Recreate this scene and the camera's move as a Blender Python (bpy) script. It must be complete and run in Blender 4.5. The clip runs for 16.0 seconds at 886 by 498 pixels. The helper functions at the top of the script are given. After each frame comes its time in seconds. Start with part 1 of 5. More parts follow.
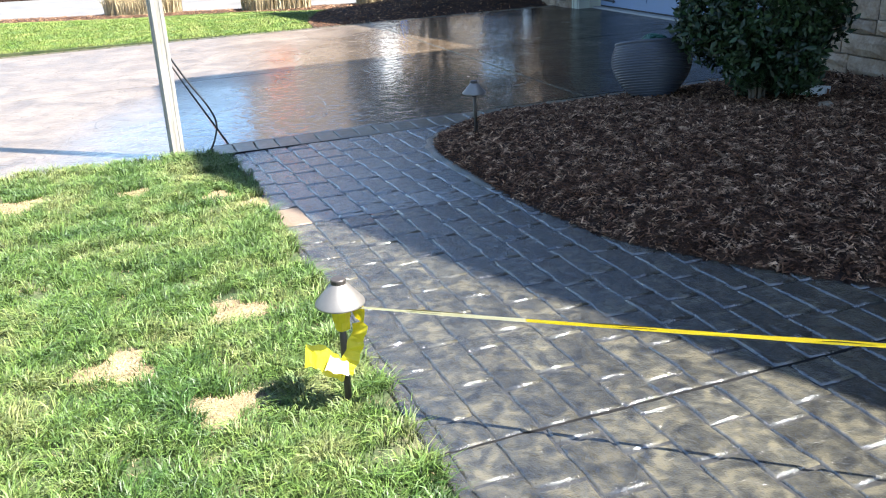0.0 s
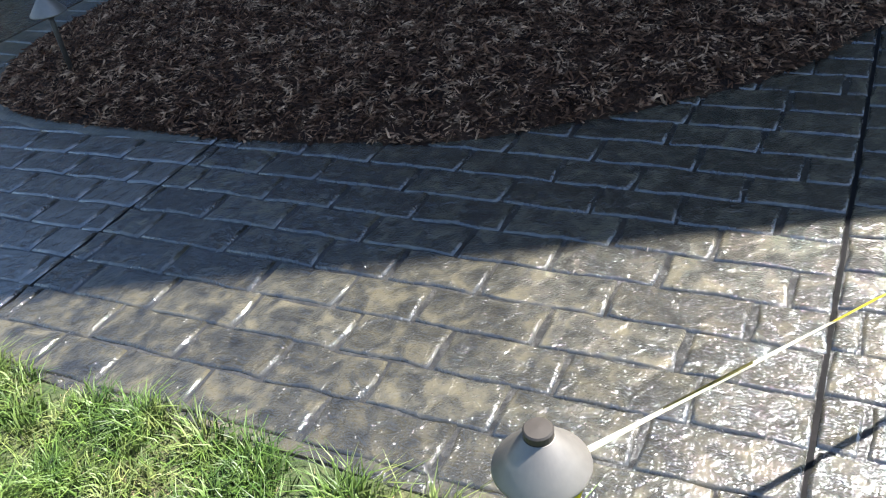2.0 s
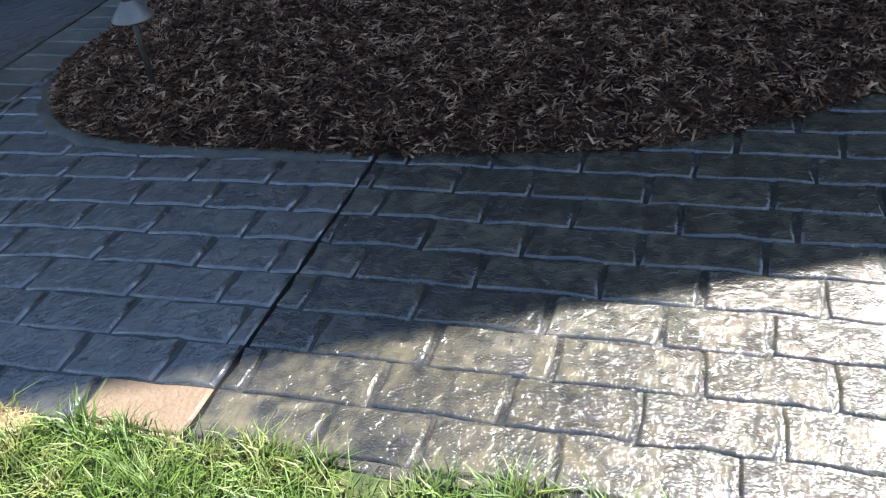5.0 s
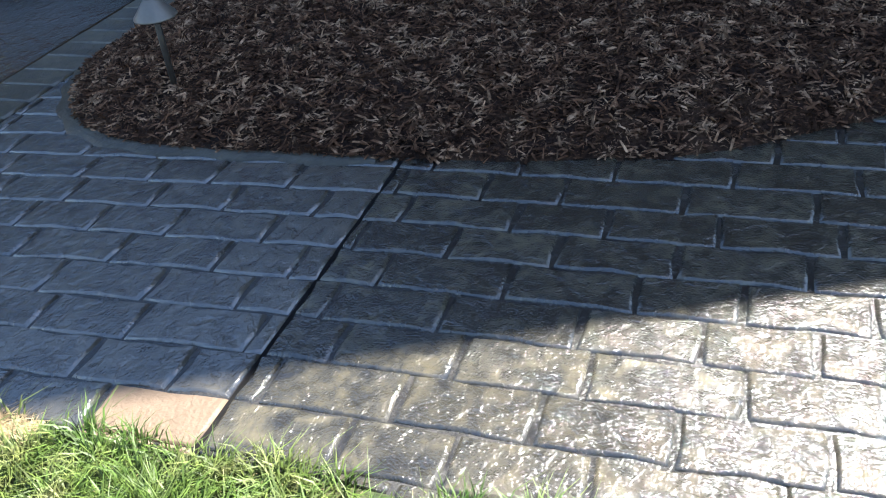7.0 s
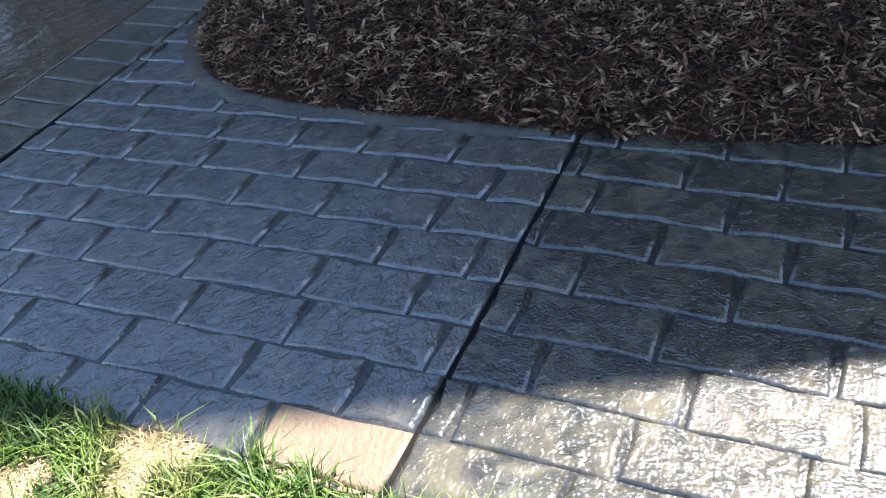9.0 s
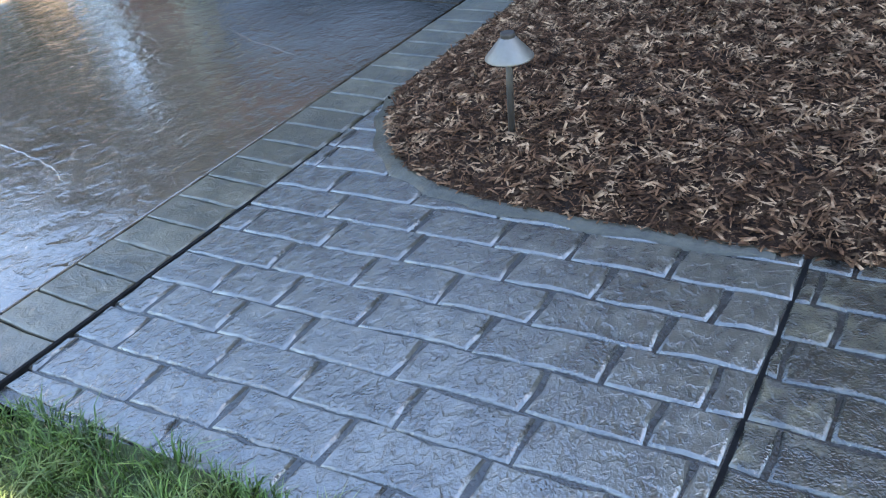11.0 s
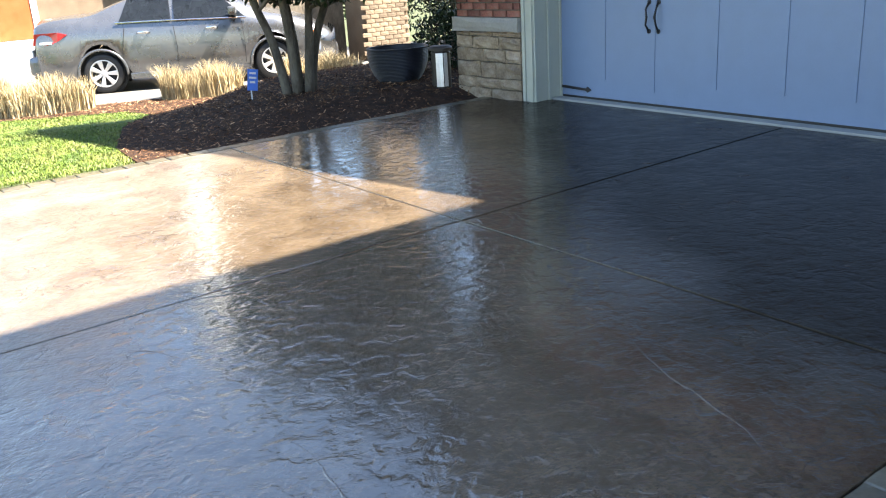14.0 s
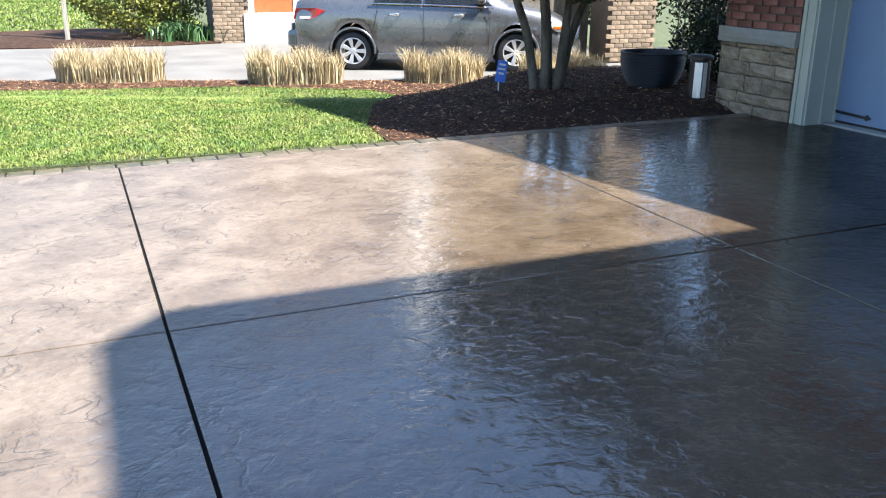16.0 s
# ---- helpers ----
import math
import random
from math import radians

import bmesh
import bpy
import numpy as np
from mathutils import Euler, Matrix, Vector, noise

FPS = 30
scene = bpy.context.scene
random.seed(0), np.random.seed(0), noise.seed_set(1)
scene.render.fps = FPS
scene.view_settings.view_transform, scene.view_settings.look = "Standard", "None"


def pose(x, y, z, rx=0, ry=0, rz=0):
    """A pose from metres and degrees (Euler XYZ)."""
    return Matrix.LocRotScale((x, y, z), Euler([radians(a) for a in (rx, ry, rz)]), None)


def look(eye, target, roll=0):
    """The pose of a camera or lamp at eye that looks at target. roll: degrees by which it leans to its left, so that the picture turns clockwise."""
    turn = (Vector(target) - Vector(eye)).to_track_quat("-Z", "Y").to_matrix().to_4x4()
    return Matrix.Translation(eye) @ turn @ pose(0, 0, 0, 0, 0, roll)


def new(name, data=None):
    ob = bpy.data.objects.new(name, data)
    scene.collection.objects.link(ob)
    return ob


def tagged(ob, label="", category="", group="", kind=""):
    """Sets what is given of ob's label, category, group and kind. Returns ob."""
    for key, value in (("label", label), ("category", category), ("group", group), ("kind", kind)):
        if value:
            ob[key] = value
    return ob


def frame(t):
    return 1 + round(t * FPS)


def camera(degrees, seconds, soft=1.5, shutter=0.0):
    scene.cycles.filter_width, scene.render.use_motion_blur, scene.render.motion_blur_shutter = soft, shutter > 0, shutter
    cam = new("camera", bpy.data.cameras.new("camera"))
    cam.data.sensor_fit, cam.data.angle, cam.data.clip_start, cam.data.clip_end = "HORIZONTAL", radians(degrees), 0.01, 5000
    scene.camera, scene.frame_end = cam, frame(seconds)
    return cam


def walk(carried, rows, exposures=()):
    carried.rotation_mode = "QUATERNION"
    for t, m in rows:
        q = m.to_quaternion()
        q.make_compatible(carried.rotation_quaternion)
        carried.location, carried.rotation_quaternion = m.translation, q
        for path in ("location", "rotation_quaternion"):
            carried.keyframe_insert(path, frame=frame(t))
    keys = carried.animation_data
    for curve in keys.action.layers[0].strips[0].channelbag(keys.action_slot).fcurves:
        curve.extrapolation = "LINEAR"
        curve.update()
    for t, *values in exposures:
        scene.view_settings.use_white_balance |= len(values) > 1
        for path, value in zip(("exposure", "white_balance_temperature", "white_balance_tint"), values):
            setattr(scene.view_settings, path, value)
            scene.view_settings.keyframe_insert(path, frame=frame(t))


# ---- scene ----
cam = camera(54.5, 16.0, soft=1.1)

PATH = [
    (0, (0.633, 0.417, 1.46), (1.278, 2.165, 0.734), -2.4),
    (0.5, (0.419, 0.901, 1.47), (1.213, 2.587, 0.743), -1.4),
    (1, (0.348, 1.488, 1.454), (1.366, 3.047, 0.725), -2.1),
    (1.5, (0.33, 1.948, 1.398), (1.621, 3.126, 0.425), -10.5),
    (2, (0.357, 2.411, 1.383), (1.781, 3.247, 0.254), -9.1),
    (2.5, (0.307, 2.854, 1.369), (1.797, 3.517, 0.21), -7.9),
    (3, (0.33, 3.138, 1.366), (1.835, 3.755, 0.201), -8.3),
    (3.5, (0.362, 3.327, 1.33), (1.886, 3.92, 0.178), -7.9),
    (4, (0.312, 3.452, 1.353), (1.837, 4.019, 0.189), -7.6),
    (4.5, (0.286, 3.505, 1.36), (1.805, 4.084, 0.195), -7.8),
    (7, (0.348, 3.573, 1.3), (1.87, 4.207, 0.168), -7.4),
    (7.5, (0.584, 3.672, 1.237), (2.154, 3.974, 0.034), -4.1),
    (8, (0.661, 3.801, 1.211), (2.162, 4.1, -0.076), -4.5),
    (8.5, (0.602, 3.926, 1.258), (2.055, 4.427, -0.022), -8.0),
    (9, (0.589, 3.976, 1.279), (1.95, 4.743, 0.03), -9.2),
    (9.2, (0.588, 3.954, 1.319), (1.906, 4.797, 0.073), -8.0),
    (11.3, (0.533, 4.465, 1.353), (1.922, 5.434, 0.289), -7.6),
    (11.5, (0.578, 4.572, 1.37), (1.978, 5.548, 0.328), -6.8),
    (12, (0.763, 4.876, 1.431), (2.171, 6.028, 0.6), -3.6),
    (12.5, (0.917, 5.191, 1.444), (2.35, 6.383, 0.719), -3.3),
    (13, (1.082, 5.436, 1.462), (2.521, 6.639, 0.768), -3.0),
    (13.5, (1.246, 5.565, 1.457), (2.536, 6.948, 0.808), -2.4),
    (14, (1.258, 5.585, 1.462), (2.369, 7.124, 0.832), -3.6),
    (14.5, (1.207, 5.58, 1.459), (2.1, 7.258, 0.835), -2.1),
    (15, (1.14, 5.573, 1.466), (1.897, 7.315, 0.839), -1.1),
    (15.5, (1.113, 5.659, 1.456), (1.821, 7.422, 0.83), 0.2),
    (16, (1.059, 5.963, 1.443), (1.785, 7.72, 0.82), 0.5),
]
EXPOSURES = [(0, 2.5, 6250, 10), (1, 2.7, 6250, 10), (2, 2.15, 6350, 10), (3, 1.85, 6500, 10), (4, 1.9, 6500, 10), (4.7, 2.1, 6500, 10), (6.8, 2.45, 6500, 10), (7, 2.4, 6500, 10), (7.5, 1.6, 6500, 10), (8, 0.75, 6500, 10), (8.5, 1.0, 6500, 10), (9, 2.5, 6500, 10), (9.2, 2.75, 6600, 10), (11.3, 3.95, 7400, 10), (12, 3.85, 7900, 10), (13, 3.5, 7900, 10), (14, 3.0, 7200, 10), (15, 2.42, 6650, 10), (16, 2.3, 6350, 10)]
walk(cam, [(t, look(eye, target, roll)) for t, eye, target, roll in PATH], EXPOSURES)

# ---- light ----
SUN_EL, SUN_AZ = 55.0, -40.0          # height of the sun, and its bearing from +x towards +y
world = bpy.data.worlds.new("sky")
scene.world = world
world.use_nodes = True
wn = world.node_tree
sky = wn.nodes.new("ShaderNodeTexSky")
sky.sky_type = "NISHITA"
sky.sun_disc = False
sky.sun_elevation = radians(SUN_EL)
sky.sun_rotation = radians(90 - SUN_AZ)
sky.ozone_density, sky.dust_density = 3.4, 0.4
wn.nodes["Background"].inputs[1].default_value = 0.075
wn.links.new(sky.outputs[0], wn.nodes["Background"].inputs[0])
sun_dir = Vector((math.cos(radians(SUN_EL)) * math.cos(radians(SUN_AZ)), math.cos(radians(SUN_EL)) * math.sin(radians(SUN_AZ)), math.sin(radians(SUN_EL))))
sun = new("sun", bpy.data.lights.new("sun", "SUN"))
sun.data.energy, sun.data.angle, sun.data.color = 5.0, radians(0.55), (1.0, 0.96, 0.905)
sun.matrix_world = look(sun_dir * 40, (0, 0, 0))


# ---- materials ----
def surf(name, cols, scale=4.0, fine=40.0, rough=(0.6, 0.8), bump=0.3, bump_scale=30.0, dist=0.01, metal=0.0, vary=0.0, stretch=(1, 1, 1), island=False, spec=0.5, coat=0.0, distort=0.0):
    """A noise-broken surface: cols blends at a large and a fine scale; vary: brightness spread by piece."""
    m = bpy.data.materials.new(name)
    m.use_nodes = True
    nt = m.node_tree
    p = nt.nodes["Principled BSDF"]
    tc = nt.nodes.new("ShaderNodeTexCoord")
    mp = nt.nodes.new("ShaderNodeMapping")
    mp.inputs["Scale"].default_value = stretch
    nt.links.new(tc.outputs["Object"], mp.inputs[0])

    def noi(sc, det=4.0, dis=0.0):
        n = nt.nodes.new("ShaderNodeTexNoise")
        n.inputs["Scale"].default_value, n.inputs["Detail"].default_value, n.inputs["Distortion"].default_value = sc, det, dis
        nt.links.new(mp.outputs[0], n.inputs["Vector"])
        return n

    big, small = noi(scale, 5.0, distort), noi(fine, 3.0)
    ramp = nt.nodes.new("ShaderNodeValToRGB")
    ramp.color_ramp.elements[0].position, ramp.color_ramp.elements[1].position = 0.3, 0.7
    ramp.color_ramp.elements[0].color, ramp.color_ramp.elements[1].color = (*cols[0], 1), (*cols[-1], 1)
    for i, c in enumerate(cols[1:-1]):
        ramp.color_ramp.elements.new(0.3 + 0.4 * (i + 1) / (len(cols) - 1)).color = (*c, 1)
    mix = nt.nodes.new("ShaderNodeMath")
    mix.operation = "MULTIPLY_ADD"
    nt.links.new(small.outputs[0], mix.inputs[0])
    mix.inputs[1].default_value = 0.45
    sub = nt.nodes.new("ShaderNodeMath")
    sub.operation = "SUBTRACT"
    nt.links.new(big.outputs[0], sub.inputs[0])
    sub.inputs[1].default_value = 0.225
    nt.links.new(sub.outputs[0], mix.inputs[2])
    nt.links.new(mix.outputs[0], ramp.inputs[0])
    col = ramp.outputs[0]
    if vary:
        hsv = nt.nodes.new("ShaderNodeHueSaturation")
        rnd = nt.nodes.new("ShaderNodeNewGeometry" if island else "ShaderNodeObjectInfo")
        mr = nt.nodes.new("ShaderNodeMapRange")
        nt.links.new(rnd.outputs["Random Per Island" if island else "Random"], mr.inputs[0])
        mr.inputs[3].default_value, mr.inputs[4].default_value = 1 - vary, 1 + vary
        nt.links.new(mr.outputs[0], hsv.inputs["Value"])
        nt.links.new(col, hsv.inputs["Color"])
        col = hsv.outputs[0]
    nt.links.new(col, p.inputs["Base Color"])
    rr = nt.nodes.new("ShaderNodeMapRange")
    rr.inputs[1].default_value, rr.inputs[2].default_value = 0.3, 0.7
    rr.inputs[3].default_value, rr.inputs[4].default_value = rough
    nt.links.new(big.outputs[0], rr.inputs[0])
    nt.links.new(rr.outputs[0], p.inputs["Roughness"])
    p.inputs["Metallic"].default_value = metal
    p.inputs["Specular IOR Level"].default_value = spec
    p.inputs["Coat Weight"].default_value = coat
    if bump:
        b = nt.nodes.new("ShaderNodeBump")
        bn = noi(bump_scale, 6.0, distort)
        b.inputs["Strength"].default_value, b.inputs["Distance"].default_value = bump, dist
        nt.links.new(bn.outputs[0], b.inputs["Height"])
        nt.links.new(b.outputs[0], p.inputs["Normal"])
    return m


def slate(name, cols, rough, vary=0.0, crack=0.0, ridge=1.0, stretch=(1.6, 4.2, 1), grain=0.16, grain_scale=60.0, dist=0.012, strength=0.55, film=0.0, scale=1.3, distort=0.45, detail=9.0, dry=None, vein=0.0, spec=0.9, fine=0.0, coat_strength=None, creases=0.0, coat_dist=None, coat_rough=0.075, coat_ior=1.95, coat_detail=None, coat_grain=None):
    """Sealed stamped concrete: streaked colour, seam-like ridges, gloss in uneven patches."""
    m = surf(name, cols, scale, 26.0, rough, 0.0, vary=vary, distort=0.8)
    nt = m.node_tree
    p = nt.nodes["Principled BSDF"]
    tc = nt.nodes["Texture Coordinate"]
    mp = nt.nodes.new("ShaderNodeMapping")
    mp.inputs["Scale"].default_value = stretch
    mp.inputs["Rotation"].default_value = (0, 0, 0.5)
    nt.links.new(tc.outputs["Object"], mp.inputs[0])

    def noi(sc, det, dis, src):
        n = nt.nodes.new("ShaderNodeTexNoise")
        n.inputs["Scale"].default_value, n.inputs["Detail"].default_value, n.inputs["Distortion"].default_value = sc, det, dis
        nt.links.new(src, n.inputs["Vector"])
        return n.outputs[0]

    def math_node(op, a, b):
        n = nt.nodes.new("ShaderNodeMath")
        n.operation = op
        for i, v in enumerate((a, b)):
            if isinstance(v, (int, float)):
                n.inputs[i].default_value = v
            else:
                nt.links.new(v, n.inputs[i])
        return n.outputs[0]

    p.inputs["Specular IOR Level"].default_value = spec
    p.inputs["Coat Weight"].default_value = film
    p.inputs["Coat Roughness"].default_value = coat_rough
    p.inputs["Coat IOR"].default_value = coat_ior
    r = noi(2.6, detail, distort, mp.outputs[0])
    ridged = math_node("POWER", math_node("SUBTRACT", 1.0, math_node("ABSOLUTE", math_node("MULTIPLY", math_node("SUBTRACT", r, 0.5), 5.0), 0.0)), 3.0)
    f = noi(grain_scale, 4.0, 0.3, tc.outputs["Object"])
    h = math_node("ADD", math_node("MULTIPLY", r, 1.2 * ridge), math_node("MULTIPLY", f, grain))
    if fine:
        h = math_node("ADD", h, math_node("MULTIPLY", noi(9.0, 5.0, 0.6, mp.outputs[0]), fine))
    if crack:
        h = math_node("ADD", h, math_node("MULTIPLY", ridged, crack))
    if creases:
        # short slate-like creases, cut into the height and darkened in colour
        cr = noi(1.5, 5.0, 0.8, mp.outputs[0])
        thin = math_node("SUBTRACT", 1.0, math_node("MINIMUM", math_node("MULTIPLY", math_node("ABSOLUTE", math_node("SUBTRACT", cr, 0.5), 0.0), 45.0), 1.0))
        some = nt.nodes.new("ShaderNodeMapRange")
        nt.links.new(noi(3.1, 3.0, 0.2, tc.outputs["Object"]), some.inputs[0])
        some.inputs[1].default_value, some.inputs[2].default_value = 0.46, 0.60
        thin = math_node("MULTIPLY", thin, some.outputs[0])
        spots = nt.nodes.new("ShaderNodeMapRange")
        nt.links.new(noi(4.2, 6.0, 0.3, mp.outputs[0]), spots.inputs[0])
        spots.inputs[1].default_value, spots.inputs[2].default_value = 0.62, 0.70
        h = math_node("SUBTRACT", h, math_node("MULTIPLY", thin, 0.35))
        # multiplies the colour down along the creases and in scattered spots
        soil = nt.nodes.new("ShaderNodeMix")
        soil.data_type, soil.blend_type = "RGBA", "MULTIPLY"
        nt.links.new(math_node("MULTIPLY", math_node("MAXIMUM", thin, math_node("MULTIPLY", spots.outputs[0], 0.6)), creases), soil.inputs[0])
        nt.links.new(p.inputs["Base Color"].links[0].from_socket, soil.inputs[6])
        soil.inputs[7].default_value = (0.42, 0.40, 0.38, 1)
        nt.links.new(soil.outputs[2], p.inputs["Base Color"])
    if vein:
        v0 = noi(0.75, 6.0, 0.5, tc.outputs["Object"])
        gate = math_node("GREATER_THAN", noi(1.7, 2.0, 0.0, tc.outputs["Object"]), 0.54)
        line = math_node("SUBTRACT", 1.0, math_node("MINIMUM", math_node("MULTIPLY", math_node("ABSOLUTE", math_node("SUBTRACT", v0, 0.5), 0.0), 130.0), 1.0))
        line = math_node("MULTIPLY", line, gate)
        h = math_node("SUBTRACT", h, math_node("MULTIPLY", line, 0.5))
        dark = nt.nodes.new("ShaderNodeMix")
        dark.data_type, dark.blend_type = "RGBA", "MULTIPLY"
        nt.links.new(math_node("MULTIPLY", line, vein), dark.inputs[0])
        nt.links.new(p.inputs["Base Color"].links[0].from_socket, dark.inputs[6])
        dark.inputs[7].default_value = (0.35, 0.33, 0.30, 1)
        nt.links.new(dark.outputs[2], p.inputs["Base Color"])
    if dry:
        # gloss of the sealer fades along x, where the drive has dried
        sep = nt.nodes.new("ShaderNodeSeparateXYZ")
        nt.links.new(tc.outputs["Object"], sep.inputs[0])
        wob = math_node("ADD", sep.outputs[0], math_node("MULTIPLY", noi(0.8, 4.0, 0.5, tc.outputs["Object"]), 1.6))
        # it dries from the far north-west corner first
        slant = math_node("SUBTRACT", wob, math_node("MULTIPLY", math_node("SUBTRACT", sep.outputs[1], 9.5), 0.65))
        fade = nt.nodes.new("ShaderNodeMapRange")
        nt.links.new(slant, fade.inputs[0])
        fade.inputs[1].default_value, fade.inputs[2].default_value = dry[0] + 0.8, dry[1] + 0.8
        fade.inputs[3].default_value, fade.inputs[4].default_value = 0.34, 0.0
        was = p.inputs["Roughness"].links[0].from_socket
        nt.links.new(math_node("ADD", was, fade.outputs[0]), p.inputs["Roughness"])
        nt.links.new(math_node("MULTIPLY", math_node("SUBTRACT", 0.48, fade.outputs[0]), film / 0.48), p.inputs["Coat Weight"])
        nt.links.new(math_node("ADD", math_node("MULTIPLY", fade.outputs[0], 0.9), coat_rough), p.inputs["Coat Roughness"])
        # damp concrete is darker than dry concrete
        damp = nt.nodes.new("ShaderNodeMix")
        damp.data_type = "RGBA"
        nt.links.new(math_node("DIVIDE", fade.outputs[0], 0.34), damp.inputs[0])
        damp.inputs[6].default_value, damp.inputs[7].default_value = (1.0, 0.92, 0.79, 1), (1.26, 1.27, 1.28, 1)
        tone = nt.nodes.new("ShaderNodeVectorMath")
        tone.operation = "MULTIPLY"
        nt.links.new(p.inputs["Base Color"].links[0].from_socket, tone.inputs[0])
        nt.links.new(damp.outputs[2], tone.inputs[1])
        nt.links.new(tone.outputs[0], p.inputs["Base Color"])
        # shade by the garage put into the colour: darker and less glossy towards it
        garage_shade = nt.nodes.new("ShaderNodeMapRange")
        # this painted shade begins earlier along the house side than across the drive
        nt.links.new(math_node("SUBTRACT", wob, math_node("MULTIPLY", math_node("SUBTRACT", sep.outputs[1], 9.5), 0.5)), garage_shade.inputs[0])
        garage_shade.inputs[1].default_value, garage_shade.inputs[2].default_value = 5.0, 6.2
        garage_shade.inputs[3].default_value, garage_shade.inputs[4].default_value = 1.0, 0.16
        nt.links.new(math_node("MULTIPLY", p.inputs["Coat Weight"].links[0].from_socket, garage_shade.outputs[0]), p.inputs["Coat Weight"])
        shade_scale = nt.nodes.new("ShaderNodeVectorMath")
        shade_scale.operation = "SCALE"
        nt.links.new(tone.outputs[0], shade_scale.inputs[0])
        nt.links.new(math_node("ADD", math_node("MULTIPLY", garage_shade.outputs[0], 0.95), 0.03), shade_scale.inputs["Scale"])
        nt.links.new(shade_scale.outputs[0], p.inputs["Base Color"])
        nt.links.new(math_node("MULTIPLY", garage_shade.outputs[0], spec), p.inputs["Specular IOR Level"])
    b = nt.nodes.new("ShaderNodeBump")
    b.inputs["Strength"].default_value, b.inputs["Distance"].default_value = strength, dist
    nt.links.new(h, b.inputs["Height"])
    nt.links.new(b.outputs[0], p.inputs["Normal"])
    if coat_strength is None:
        nt.links.new(b.outputs[0], p.inputs["Coat Normal"])
    else:
        # the film of sealer levels out the relief below it
        c = nt.nodes.new("ShaderNodeBump")
        c.inputs["Strength"].default_value, c.inputs["Distance"].default_value = coat_strength, coat_dist or dist
        if coat_detail is not None:
            h = math_node("MULTIPLY", noi(2.6, coat_detail, distort, mp.outputs[0]), 1.2 * ridge)
            if crack:
                h = math_node("ADD", h, math_node("MULTIPLY", ridged, crack))
            if coat_grain:
                h = math_node("ADD", h, math_node("MULTIPLY", noi(grain_scale * 1.05, 1.0, 0.2, tc.outputs["Object"]), coat_grain))
        nt.links.new(h, c.inputs["Height"])
        nt.links.new(c.outputs[0], p.inputs["Coat Normal"])
    return m


def plain(name, col, rough=0.5, metal=0.0, spec=0.5, coat=0.0, jitter=0.12):
    return surf(name, [[c * (1 - jitter) for c in col], [min(1, c * (1 + jitter)) for c in col]], 6, 60, (max(0.02, rough * 0.85), min(1, rough * 1.15)), 0.08, 80, 0.003, metal, spec=spec, coat=coat)


M_DRIVE = slate("stamped_concrete_drive", [(0.078, 0.058, 0.041), (0.105, 0.081, 0.060), (0.134, 0.106, 0.081)], (0.1, 0.28), scale=2.6, crack=0.12, grain=0.08, grain_scale=45, dist=0.012, strength=0.9, coat_strength=0.44, coat_detail=5.0, coat_rough=0.03, creases=0.75, film=1.0, dry=(1.1, 2.6), vein=0.35, stretch=(3.7, 4.3, 1), distort=0.35, detail=7.0, fine=0.55, spec=0.3)
M_BAND = slate("stamped_border", [(0.046, 0.040, 0.024), (0.082, 0.070, 0.043), (0.115, 0.098, 0.064)], (0.4, 0.65), vary=0.2, ridge=0.6, stretch=(6, 6, 6), crack=0.15, grain=0.3, grain_scale=110, film=0.6, spec=0.25, scale=8)
M_BRICK = slate("stamped_brick_dark", [(0.0125, 0.0121, 0.0100), (0.034, 0.0315, 0.0225), (0.076, 0.066, 0.041)], (0.5, 0.75), vary=0.3, ridge=1.2, crack=0.3, stretch=(7, 7, 7), grain=0.5, grain_scale=150, dist=0.004, strength=0.6, film=1.0, scale=11, spec=0.2, coat_strength=1.0, coat_dist=0.0042, coat_rough=0.105, coat_ior=1.95, coat_detail=5.0, coat_grain=0.66)
M_BRICK_DRY = slate("stamped_brick_olive", [(0.026, 0.0255, 0.021), (0.056, 0.053, 0.043), (0.092, 0.085, 0.066)], (0.45, 0.7), vary=0.15, ridge=1.2, crack=0.3, stretch=(9, 12, 9), grain=0.3, grain_scale=140, dist=0.006, film=1.0, scale=10, spec=0.3, coat_strength=1.0, coat_dist=0.0036, coat_rough=0.08, coat_ior=2.2, coat_detail=4.5, coat_grain=0.4, distort=0.2)
M_BRICK_TAN = slate("stamped_brick_tan", [(0.149, 0.108, 0.0744), (0.198, 0.146, 0.102)], (0.5, 0.7), vary=0.08, ridge=0.3, stretch=(5, 5, 5), grain=0.6, grain_scale=75, spec=0.4)
M_JOINT = surf("joint_mortar", [(0.016, 0.016, 0.016), (0.045, 0.043, 0.039)], 20, 90, (0.12, 0.3), 0.7, 110, 0.004, spec=0.9)
M_FILLER = surf("black_joint_filler", [(0.006, 0.006, 0.006), (0.014, 0.013, 0.013)], 20, 90, (0.8, 0.95), 0.4, 120, 0.003, spec=0.08)
M_MARGIN = slate("smooth_margin", [(0.034, 0.031, 0.022), (0.072, 0.064, 0.045)], (0.35, 0.55), ridge=0.6, stretch=(6, 6, 6), grain=0.7, grain_scale=80, spec=0.3, film=0.2, scale=9)
M_SOIL = surf("soil", [(0.035, 0.026, 0.018), (0.09, 0.066, 0.045)], 12, 90, (0.85, 0.95), 0.6, 60, 0.02)
M_TURF = surf("turf_base", [(0.018, 0.034, 0.0072), (0.044, 0.058, 0.018), (0.085, 0.078, 0.036)], 5.0, 50, (0.85, 0.95), 0.6, 60, 0.02)
M_MULCH = surf("mulch_base", [(0.014, 0.007, 0.004), (0.038, 0.019, 0.0112), (0.072, 0.039, 0.022)], 9, 70, (0.8, 0.95), 1.0, 55, 0.03, spec=0.2)
